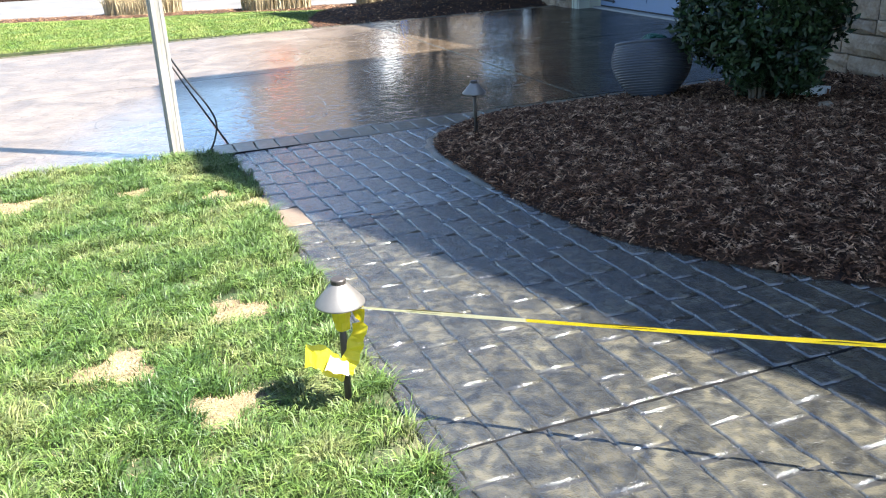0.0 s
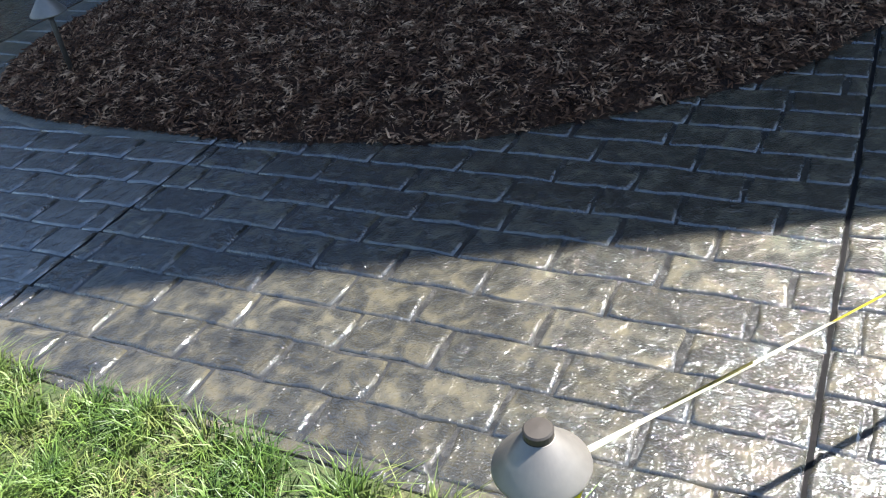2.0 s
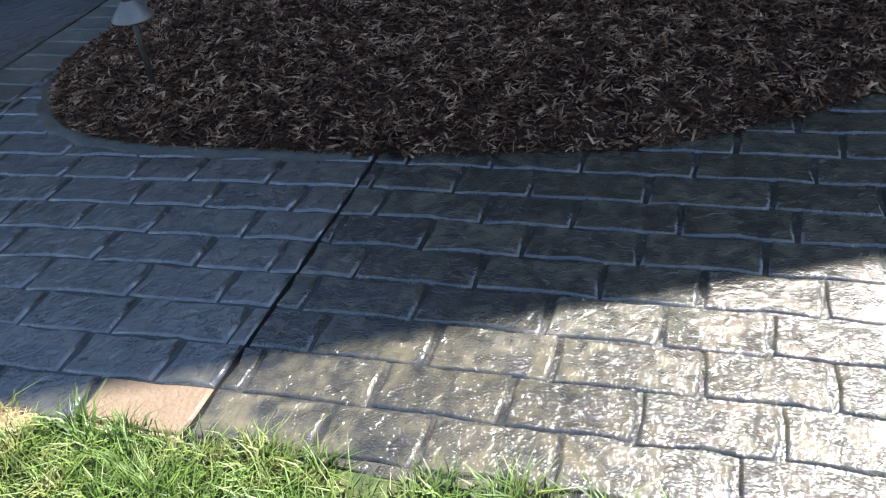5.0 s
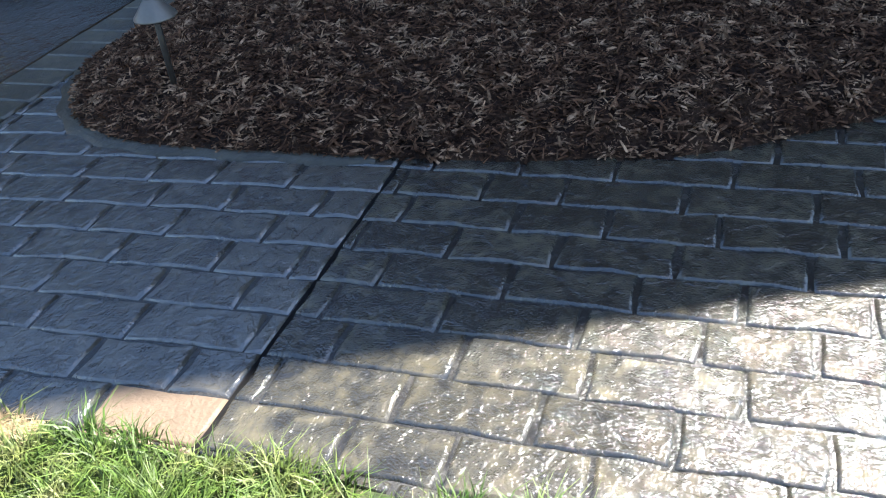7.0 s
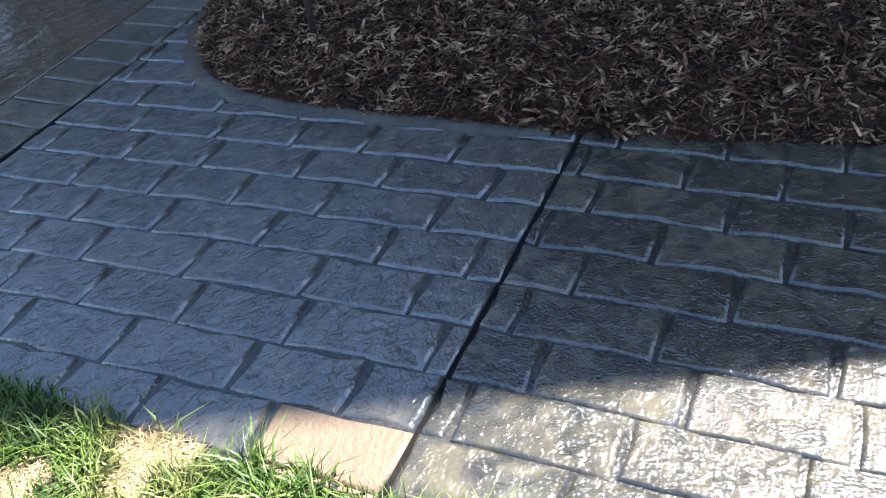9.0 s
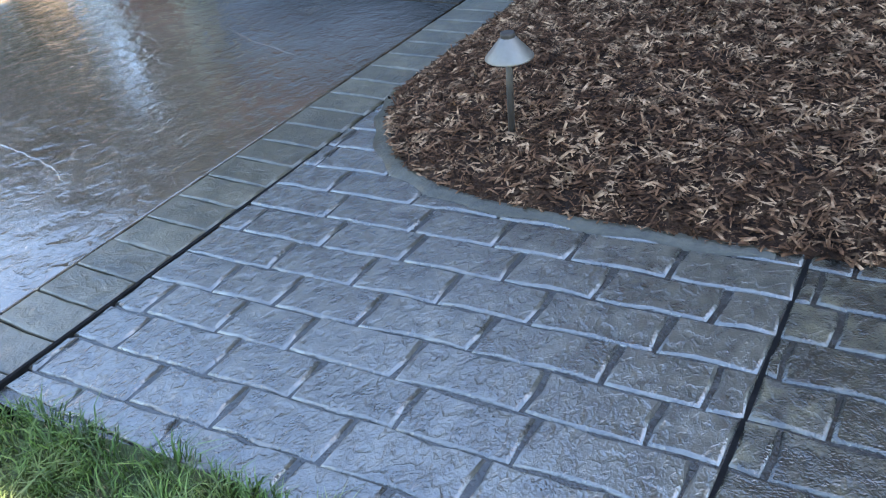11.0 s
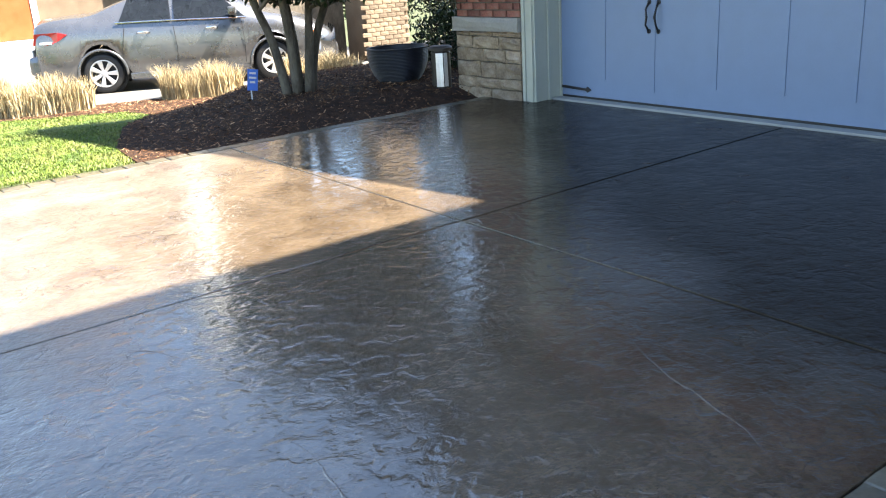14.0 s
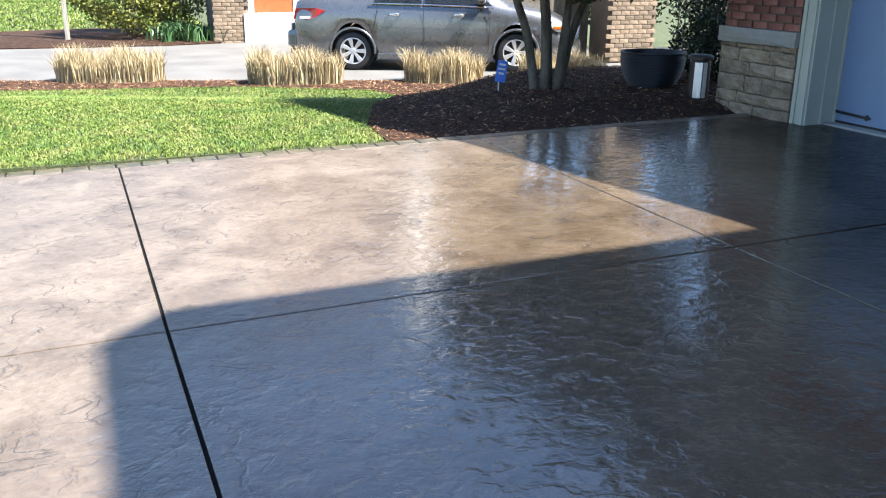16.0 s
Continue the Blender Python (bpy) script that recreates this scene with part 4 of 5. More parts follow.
post = base("wooden_post", 0.945, 6.39, -0.03, 14, "weathered grey wooden post with grooved edges", "post")
part("shaft", box(-0.036, 0.036, -0.036, 0.036, -0.3, 2.3, 0.008), M_WOOD, post)
for sx, sy in ((-1, -1), (1, -1), (-1, 1), (1, 1)):
    part("corner_bead", box(sx * 0.027 - 0.013, sx * 0.027 + 0.013, sy * 0.027 - 0.013, sy * 0.027 + 0.013, -0.02, 2.28, 0.005), M_WOOD, post)
cable = tagged(part("cable", tube(curve_points([(0.985, 6.38, 0.66), (1.07, 6.38, 0.50), (1.18, 6.38, 0.32), (1.225, 6.38, 0.20), (1.205, 6.38, 0.09), (1.16, 6.39, 0.0), (1.13, 6.41, -0.02)], 6), 0.0065, 8), M_RUBBER, smooth=True), "thin black cable looping from the post to the ground", "cable")


def ribbed_pot(r, h, mat, label, name="plant_pot", ribs=15, bulge=False):
    ob = base(name, 0, 0, 0, label=label, category="plant pot")
    prof = [(r * (0.37 if bulge else 0.50), 0.0)]
    for k in range(ribs * 4 + 1):
        t = k / (ribs * 4)
        rad = r * (0.50 + 0.50 * math.sin((0.06 + 0.62 * t ** 0.8) * math.pi * 0.80))
        if bulge:
            rad = r * math.sin(math.pi * (0.13 + 0.52 * t))
        prof.append((rad + 0.0045 * math.cos(k * math.pi / 2), h * (0.01 + 0.95 * t)))
    top = prof[-1][0]
    prof += [(top + 0.004, h * 0.975), (top, h), (top - 0.022, h), (top - 0.028, h * 0.96), (top - 0.03, h * 0.6), (0.01, h * 0.58)]
    part("bowl", lathe(prof, 56, close=False), mat, ob, smooth=True)
    part("soil_fill", lathe([(0.0, h * 0.60), (top - 0.03, h * 0.60), (top - 0.032, h * 0.63), (0.0, h * 0.66)], 24, close=False), M_SOIL, ob)
    return ob


pot = ribbed_pot(0.290, 0.42, M_POT, "ribbed grey-blue round pot holding a coiled hose", ribs=22, bulge=True)
pot.matrix_basis = pose(4.30, 5.77, float(bed_z(4.30, 5.77)) - 0.03, -13, 5, 0)
hose = base("garden_hose", 4.31, 5.79, float(bed_z(4.30, 5.77)) + 0.345, label="green coiled garden hose piled in the pot", category="garden hose")
for k in range(20):
    # loops wound into a loose ball, tilted one against the next
    r_ = 0.074 + 0.013 * math.sin(k * 2.1)
    turn = Matrix.Rotation(k * 0.83, 4, "Z") @ Matrix.Rotation(0.35 + 0.9 * abs(math.sin(k * 1.7)), 4, "X")
    ring_ = [turn @ Vector((r_ * math.cos(a), r_ * math.sin(a), 0.012 * math.sin(2 * a + k))) for a in np.linspace(0, 6.4, 26)]
    part("coil", tube([(v.x * 1.15, v.y * 1.15, v.z * 0.85 + 0.035) for v in ring_], 0.0068, 7), M_HOSE, hose, smooth=True)
for k in range(5):
    r_ = 0.14 + 0.012 * k
    part("coil", tube([(r_ * math.cos(a) - 0.02, r_ * math.sin(a) + 0.02, -0.05 - 0.012 * k + 0.01 * math.sin(3 * a + k)) for a in np.linspace(0, 6.4, 30)], 0.0085, 7), M_HOSE, hose, smooth=True)


def shrub(x, y, z, r, h, n, label, mat=M_LEAF, name="shrub", leaf=0.06):
    ob = base(name, x, y, z, label=label, category="shrub", group="shrubs")
    for k in range(7):
        a = k * 0.9
        part("stem", tube([(0.03 * math.cos(a), 0.03 * math.sin(a), -0.05), (0.12 * r * math.cos(a), 0.12 * r * math.sin(a), h * 0.3), (0.5 * r * math.cos(a), 0.5 * r * math.sin(a), h * 0.75)], [0.016, 0.013, 0.006], 6), M_BARK, ob)
    g = np.random.default_rng(int(abs(x * 100)) + 7)
    d = g.normal(size=(n, 3))
    d /= np.linalg.norm(d, axis=1)[:, None]
    lump = 1 + 0.16 * np.sin(d[:, 0] * 5 + 1) * np.sin(d[:, 1] * 6) + 0.12 * np.sin(d[:, 2] * 7 + d[:, 0] * 4)
    rad = g.uniform(0.45, 1.0, n) ** 0.45 * lump
    p = d * rad[:, None] * np.array([r, r, h * 0.5]) + np.array([0, 0, h * 0.56])
    p[:, 2] = np.maximum(p[:, 2], 0.03 + 0.1 * g.random(n))
    quad_leaves("foliage", p, leaf, mat, g, ob)
    return ob


shrub(4.66, 5.08, float(bed_z(4.66, 5.08)) - 0.06, 0.50, 1.35, 17000, "dense dark green evergreen shrub by the stone wall", leaf=0.058)
shrub(5.32, 3.25, float(bed_z(5.32, 3.25)) - 0.02, 0.50, 1.3, 12000, "dense dark green evergreen shrub further along the wall", leaf=0.062)
b = box(-0.14, 0.14, -0.06, 0.06, 0, 0.06, 0.006)
blk = tagged(part("vent_block", b, M_WHITE), "small white block lying in the mulch", "block")
blk.matrix_basis = pose(5.03, 5.02, float(bed_z(5.03, 5.02)) + 0.004, 0, 0, -60)
# a flattened pale lump that stands in for a scrap of paper
bm = bmesh.new()
bmesh.ops.create_icosphere(bm, subdivisions=2, radius=0.05)
for v in bm.verts:
    v.co *= 1 + 0.3 * noise.noise(v.co * 30)
    v.co.z *= 0.55
scrap = tagged(part("loose_stone", bm, M_STONE), "small pale lump standing in for a scrap of paper in the mulch", "stone")
scrap.matrix_basis = pose(4.74, 4.54, float(bed_z(4.74, 4.54)) + 0.012)


# ---- across the drive ----
def cut_grass(x, y, w, d, h, rz, n):
    ob = base("cut_ornamental_grass", x, y, float(tree_bed_z(x, y)) - 0.01, rz, "clump of straw-coloured ornamental grass cut flat", "ornamental grass", "cut grass clumps")
    g = np.random.default_rng(int(x * 37 + 900))
    px, py = g.uniform(-1, 1, n), g.uniform(-1, 1, n)
    k = px ** 4 + py ** 2 < 1
    px, py = px[k] * w / 2, py[k] * d / 2
    blades("stalks", px, py, np.zeros(len(px)), h * (0.85 + 0.1 * np.sin(px * 9)), 0.012, 0.22, M_STRAW, g, "", "").parent = ob
    part("crown_base", lathe([(0.92, 0.0), (0.9, 0.05), (0.5, 0.12), (0, 0.13)], 20, close=False), M_STRAW, ob).scale = (w / 2, d / 2, 1.0)
    return ob


cut_grass(1.44, 20.35, 1.62, 0.7, 0.62, -14, 3600)
cut_grass(4.05, 19.20, 1.45, 0.7, 0.62, -16, 3600)
cut_grass(6.27, 18.62, 1.24, 0.65, 0.58, -22, 3200)
cut_grass(7.80, 17.60, 1.28, 0.65, 0.62, -24, 3000)

sign = base("yard_sign", 5.36, 14.78, float(tree_bed_z(5.36, 14.78)), -28, "small blue yard sign on a thin stake", "yard sign")
part("board", box(-0.058, 0.058, -0.006, 0.006, 0.10, 0.34, 0.003), M_SIGN, sign).rotation_euler = (0, radians(8), 0)
for k, (w_, z_) in enumerate(((0.07, 0.285), (0.08, 0.235), (0.06, 0.185))):
    part("text_bar", box(-w_ / 2, w_ / 2, -0.0085, -0.0065, z_, z_ + 0.022), M_WHITE, sign, "pale unreadable line of text").rotation_euler = (0, radians(8), 0)
part("stake", box(-0.008, 0.008, -0.004, 0.004, -0.06, 0.12), M_WHITE, sign)

TX, TY = 5.84, 14.5
TZ = float(tree_bed_z(TX, TY))
tree = base("tree", TX, TY, TZ - 0.02, label="multi-stemmed small tree with dark evergreen leaves", category="tree")
g = np.random.default_rng(21)
tips = []
STEMS = [(-0.15, 0.02, -0.60, 0.05), (-0.07, -0.06, -0.22, -0.25), (0.02, 0.05, 0.02, 0.35), (0.06, -0.08, 0.20, -0.2), (0.13, 0.0, 0.85, 0.1)]
for bx, by, tx, ty in STEMS:
    pts = curve_points([(bx, by, -0.05), (bx * 1.3 + tx * 0.12, by * 1.3 + ty * 0.12, 0.6), (bx + tx * 0.55, by + ty * 0.5, 1.3), (bx + tx * 0.6 + 0.25, by + ty, 2.2), (bx + tx * 0.5 + 0.6, by + ty * 1.3, 3.6)], 4)
    part("trunk", tube(pts, list(np.linspace(0.058, 0.018, len(pts))), 9), M_BARK, tree, smooth=True)
    for q in range(5):
        s0 = pts[6 + 2 * q if 6 + 2 * q < len(pts) else -1]
        a = g.uniform(0, 6.28)
        e = s0 + np.array([math.cos(a) * 0.52, math.sin(a) * 0.6, g.uniform(0.2, 0.7)])
        mid = (s0 + e) / 2 + np.array([0, 0, -0.08])
        part("limb", tube([s0, mid, e], [0.022, 0.016, 0.007], 6), M_BARK, tree, smooth=True)
        tips.append(e)
tips = np.array(tips)
p = tips[g.integers(0, len(tips), 52000)] + g.normal(0, 0.27, (52000, 3)) * np.array([1, 1, 1.1])
p = p[(p[:, 2] > 1.0 + 0.25 * np.abs(p[:, 0])) & (p[:, 2] < 4.3)]
quad_leaves("crown", p, 0.10, M_LEAF, g, tree, 0.0, 0.45)

big_pot = ribbed_pot(0.36, 0.42, M_POT_DARK, "large dark navy bowl planter standing on mulch", ribs=24)
big_pot.matrix_basis = pose(7.0, 14.2, float(tree_bed_z(7.0, 14.2)) - 0.03)
can = base("bollard_light", 7.12, 13.52, float(tree_bed_z(7.12, 13.52)) - 0.04, label="dark metal bollard light with a bright panel", category="bollard light")
part("body", lathe([(0.11, 0.0), (0.11, 0.40), (0.10, 0.41), (0.10, 0.43)], 28), M_STEM, can, smooth=False)
part("cap", lathe([(0.125, 0.425), (0.135, 0.43), (0.135, 0.455), (0.11, 0.475), (0.0, 0.48)], 28, close=False), M_STEM, can)
for a in (215, 235, 262):
    part("side_panel", box(0.107, 0.116, -0.022, 0.022, 0.03, 0.40, 0.003), M_ALLOY, can, "silver reflective strip").matrix_basis = pose(0, 0, 0, 0, 0, a)
shrub(12.4, 23.2, -0.35, 1.3, 3.6, 6000, "tall dark hedge shrub behind the garden wall", leaf=0.12)
shrub(14.6, 22.0, -0.35, 1.3, 3.6, 6000, "tall dark hedge shrub near the iron fence", leaf=0.12)
shrub(8.0, 14.6, 0.1, 0.38, 0.75, 2500, "low dark green shrub behind the bowl planter")
shrub(9.3, 16.0, 0.0, 0.65, 2.8, 9000, "tall narrow evergreen beside the garage wall")


# ---- parked car ----
def car(x, y, z, rz):
    """A grey sedan; local x runs to its front, y to its left side."""
    ob = base("sedan", x, y, z, rz, "silver-grey metallic sedan parked on the drive", "car")
    # stations along the length: x, sill, belt height, roof or deck height, half width at belt, half width at top
    ST = [(-1.02, 0.42, 0.78, 0.90, 0.74, 0.62), (-0.96, 0.30, 0.86, 0.99, 0.84, 0.68), (-0.75, 0.24, 0.90, 1.04, 0.90, 0.70), (-0.45, 0.22, 0.92, 1.07, 0.915, 0.70), (-0.1, 0.21, 0.92, 1.10, 0.92, 0.68), (0.35, 0.21, 0.915, 1.30, 0.922, 0.60), (0.75, 0.21, 0.91, 1.43, 0.922, 0.58), (1.25, 0.21, 0.90, 1.47, 0.922, 0.58), (1.75, 0.21, 0.885, 1.44, 0.922, 0.58), (2.2, 0.21, 0.87, 1.28, 0.92, 0.60), (2.6, 0.21, 0.855, 1.02, 0.915, 0.66), (2.95, 0.22, 0.82, 0.95, 0.91, 0.70), (3.3, 0.23, 0.76, 0.89, 0.89, 0.68), (3.6, 0.26, 0.68, 0.79, 0.84, 0.62), (3.82, 0.32, 0.60, 0.68, 0.72, 0.52), (3.9, 0.40, 0.54, 0.60, 0.60, 0.45)]
    fine = curve_points(ST, 4)
    b = bmesh.new()
    rows = []
    for sx, sill, belt, top, wb, wt in fine:
        prof = []
        for s in (-1, 1):
            side = [(wb * 0.93, sill), (wb * 0.985, sill + 0.10), (wb, sill + 0.30), (wb * 0.995, belt - 0.16), (wb * 0.985, belt - 0.10), (wb * 0.955, belt), (wb * 0.5 + wt * 0.5 - 0.02, (belt + top) / 2), (wt, top - 0.05), (wt * 0.6, top - 0.008)]
            side = [(s * w, h) for w, h in side]
            prof += side if s < 0 else side[::-1]
        rows.append([(sx, w, h) for w, h in prof])
    WHEELS = (0.0, 2.8)
    grid = []
    for row in rows:
        out = []
        for sx, w, h in row:
            for cx in WHEELS:
                dx = sx - cx
                if abs(dx) < 0.375 and abs(w) > 0.8:
                    h = max(h, 0.325 + math.sqrt(0.375 ** 2 - dx * dx)) if h < 0.72 else h
            out.append(b.verts.new((sx, w, h)))
        grid.append(out)
    k = len(grid[0])
    for r0, r1 in zip(grid, grid[1:]):
        for i in range(k - 1):
            b.faces.new((r0[i], r1[i], r1[i + 1], r0[i + 1]))
    b.faces.new(grid[0])
    b.faces.new(grid[-1][::-1])
    part("body", b, M_CAR, ob, smooth=True)
    part("underbody", box(-0.9, 3.7, -0.78, 0.78, 0.2, 0.5), M_RUBBER, ob)
    for s in (-1, 1):
        w1 = s * 0.80
        for name, xs in (("rear_window", (0.36, 0.52, 1.18, 1.18)), ("front_window", (1.24, 1.24, 1.98, 2.38))):
            bb = bmesh.new()
            x0, x0t, x1t, x1 = xs
            q = [(x0, 0.93, 0.895), (x1, 0.905, 0.885), (x1t, 1.33, 0.66), (x0t, 1.33, 0.66)]
            vs_ = [bb.verts.new((a, s * (w + 0.012), h)) for a, h, w in q]
            bb.faces.new(vs_)
            bmesh.ops.solidify(bb, geom=bb.faces[:], thickness=0.012)
            part(name, bb, M_GLASS, ob, "dark tinted glass")
        for hx in (0.62, 1.72):
            part("door_handle", tube([(hx, s * 0.925, 0.80), (hx + 0.04, s * 0.955, 0.805), (hx + 0.16, s * 0.955, 0.80), (hx + 0.20, s * 0.922, 0.795)], [0.014, 0.017, 0.017, 0.012], 8), M_CHROME, ob, smooth=True)
        for dx in (0.33, 1.21, 2.32):
            part("door_gap", tube([(dx + (0.1 if dx < 0.5 else 0.0), s * 0.925, 0.86), (dx + 0.02, s * 0.926, 0.6), (dx, s * 0.912, 0.33)], 0.005, 5), M_RUBBER, ob)
        part("side_skirt", box(0.42, 2.38, s * 0.90 - 0.02, s * 0.90 + 0.02, 0.20, 0.30, 0.012), M_CAR, ob)
        part("belt_trim", tube([(0.3, s * 0.90, 0.925), (1.2, s * 0.905, 0.915), (2.4, s * 0.90, 0.89)], 0.010, 6), M_CHROME, ob)
        lens = prism([(-1.03, 0.73), (-0.80, 0.725), (-0.62, 0.765), (-0.46, 0.835), (-0.60, 0.865), (-0.98, 0.86)], s * 0.87 - 0.05, s * 0.87 + 0.05)
        for v in lens.verts:
            v.co = Vector((v.co.x, v.co.z - s * max(0.0, -0.75 - v.co.x) * 0.45, v.co.y))
        tl = part("tail_light", lens, M_TAIL, ob, "red tail light")
        part("tail_lens", box(-0.90, -0.72, s * 0.905 - 0.015, s * 0.905 + 0.016, 0.737, 0.765, 0.004), M_CLEAR, tl)
        part("headlight", box(3.18, 3.66, s * 0.80 - 0.06, s * 0.80 + 0.06, 0.60, 0.72, 0.04), M_CLEAR, ob, "clear headlight")
        part("marker_light", box(3.42, 3.56, s * 0.875 - 0.01, s * 0.875 + 0.012, 0.64, 0.68, 0.008), M_AMBER, ob, "amber marker")
        m_ = part("mirror", box(2.12, 2.26, s * 1.0 - 0.11, s * 1.0 + 0.1, 0.93, 1.06, 0.04), M_CAR, ob)
        part("mirror_arm", box(2.16, 2.24, min(s * 0.86, s * 0.94), max(s * 0.86, s * 0.94), 0.93, 0.97, 0.01), M_RUBBER, m_)
        for cx in WHEELS:
            wh = base("wheel", cx, s * 0.80, 0.325)
            wh.parent = ob
            wh.matrix_basis = pose(cx, s * 0.80, 0.325, -90 * s, 0, 0)
            part("tyre", lathe([(0.225, -0.10), (0.29, -0.105), (0.318, -0.09), (0.325, -0.05), (0.325, 0.05), (0.318, 0.09), (0.29, 0.105), (0.225, 0.10)], 40, close=False), M_RUBBER, wh, smooth=True)
            rim = lathe([(0.228, -0.09), (0.228, 0.09), (0.222, 0.103), (0.208, 0.098), (0.20, 0.03), (0.20, -0.06)], 40, close=False)
            part("rim", rim, M_ALLOY, wh, smooth=True)
            part("brake_disc", lathe([(0.19, 0.0), (0.19, 0.015), (0.03, 0.016)], 28), M_RUBBER, wh)
            for q in range(7):
                sp = box(0.03, 0.215, -0.026, 0.026, 0.05, 0.085, 0.008)
                for v in sp.verts:
                    v.co.y *= 0.75 + 0.9 * (v.co.x / 0.215) ** 2
                    v.co.z += 0.018 * (v.co.x / 0.215)
                part("spoke", sp, M_ALLOY, wh).matrix_basis = pose(0, 0, 0, 0, 0, q * 360 / 7)
            part("hub_cap", lathe([(0.05, 0.04), (0.05, 0.092), (0.03, 0.098), (0, 0.099)], 16, close=False), M_ALLOY, wh)
    part("bumper", box(-1.16, -0.90, -0.76, 0.76, 0.36, 0.60, 0.06), M_CAR, ob)
    part("front_bumper", box(3.74, 3.94, -0.58, 0.58, 0.28, 0.50, 0.05), M_CAR, ob)
    for o_ in ob.children:
        if o_.name.split(".")[0] != "wheel":
            for me_ in [o_.data] + [c_.data for c_ in o_.children]:
                for v in me_.vertices:
                    z_ = v.co.z
                    if z_ > 0.45:
                        v.co.z = 0.45 + (z_ - 0.45) * 1.40 if z_ < 1.0 else 1.22 + (z_ - 1.0) * 0.75
    for s in (-1, 1):
        for cx in WHEELS:
            arc = [(cx + 0.385 * math.cos(a), s * 0.915, 0.325 + 0.385 * math.sin(a)) for a in np.linspace(-0.1, math.pi + 0.1, 22)]
            part("arch_lip", tube(arc, 0.022, 8), M_CAR, ob, smooth=True)
            liner = lathe([(0.38, 0.0), (0.38, 0.12), (0.0, 0.12)], 28, close=False)
            part("arch_liner", liner, M_RUBBER, ob).matrix_basis = pose(cx, s * 0.90, 0.325, 90 * s, 0, 0)
    part("valance", box(-1.12, -0.88, -0.72, 0.72, 0.24, 0.355, 0.03), M_RUBBER, ob, "dark lower valance")
    bar = part("plate", box(-1.185, -1.162, -0.26, 0.26, 0.62, 0.74, 0.004), M_WHITE, ob, "plain pale number plate")
    part("plate_bar", box(-1.192, -1.186, -0.2, 0.2, 0.66, 0.70), M_STEM, bar)
    return ob


car(5.75, 21.38, -0.268, -24.2)

# ---- neighbouring house ----
nb = tagged(part("wall_neighbour", box(4.3, 12.0, 27.0, 27.4, -0.4, 6.2), M_TANBRICK), "brick wall of the neighbouring house", "wall", kind="structure")
nd = base("door_neighbour", 5.35, 26.97, 0.22, label="orange painted door in a pale frame", category="door", kind="structure")
part("leaf", box(-0.45, 0.45, -0.06, 0.0, 0.18, 2.3, 0.006), M_ORANGE, nd)
part("frame", box(-0.60, -0.46, -0.08, 0.02, 0.0, 2.4, 0.006), M_WHITE, nd)
part("frame", box(0.46, 0.60, -0.08, 0.02, 0.0, 2.4, 0.006), M_WHITE, nd)
part("sill", box(-0.75, 0.9, -0.3, 0.0, -0.55, 0.17, 0.006), M_WHITE, nd)
# added out of view: a white upright that mirrors as a streak on the drive
chimney = base("chimney", 8.6, 26.6, -0.4, 17, "unseen white stack added to reflect as a bright streak in the drive", "chimney", kind="structure")
part("stack", box(-0.36, 0.36, -0.3, 0.3, 0.0, 8.6, 0.01), M_WHITE, chimney)
part("cap", box(-0.42, 0.42, -0.36, 0.36, 8.6, 8.75, 0.02), M_SILL, chimney)
pillar = tagged(part("brick_pillar", box(3.92, 4.70, 26.75, 27.8, -0.45, 3.0), M_MORTAR), "tan brick entrance pillar of the neighbouring house", "pillar", kind="structure")
# only its foot is in view; extra height added to reflect tan in the drive
wall2 = tagged(part("wall_brick_side", box(10.3, 11.3, 20.2, 20.9, -0.4, 7.5), M_TANBRICK), "sunlit tan brick garden wall end", "wall", kind="structure")
part_w = tagged(part("wall_shade_side", box(8.6, 10.25, 20.9, 21.2, -0.4, 2.2), M_BARK), "mossy dark timber garden wall beyond the tree", "wall", kind="structure")
shrub(2.15, 28.0, -0.2, 1.25, 1.9, 7000, "yellow-green loose shrub in the neighbouring bed", M_LEAF_YELLOW, leaf=0.10)
shrub(3.2, 28.9, -0.2, 0.9, 1.6, 3000, "darker shrub behind the yellow-green one", M_LEAF_YELLOW, leaf=0.10)
g = np.random.default_rng(5)
n = 260
blades("strap_leaves", 3.25 + g.normal(0, 0.34, n), 27.1 + g.normal(0, 0.25, n), np.full(n, -0.22), np.full(n, 0.50), 0.045, 0.5, M_LEAF_LILY, g, "green strap-leaved bulbs growing in the mulch", "plant")
lp = base("garden_post", 0.80, 27.4, -0.15, label="weathered pale wooden garden post", category="post")
part("shaft", box(-0.05, 0.05, -0.05, 0.05, -0.1, 2.6, 0.01), M_WOOD, lp)
fence = base("fence", 12.0, 20.4, -0.3, -20, "black iron picket fence behind the garden wall", "fence")
for k in range(14):
    part("picket", box(k * 0.13 - 0.01, k * 0.13 + 0.01, -0.01, 0.01, 0.1, 1.6), M_IRON, fence)
for z_ in (0.25, 1.45):
    part("rail", box(-0.05, 1.75, -0.015, 0.015, z_, z_ + 0.04), M_IRON, fence)


# ---- pieces: paving bricks, wall stones, wall bricks ----
def clip(poly, a, b, c):
    """Keeps the part of a plan outline where a*x + b*y + c >= 0."""
    out = []
    for (x0, y0), (x1, y1) in zip(poly, poly[1:] + poly[:1]):
        d0, d1 = a * x0 + b * y0 + c, a * x1 + b * y1 + c
        if d0 >= 0:
            out.append((x0, y0))
        if (d0 >= 0) != (d1 >= 0):
            t = d0 / (d0 - d1)
            out.append((x0 + t * (x1 - x0), y0 + t * (y1 - y0)))
    return out


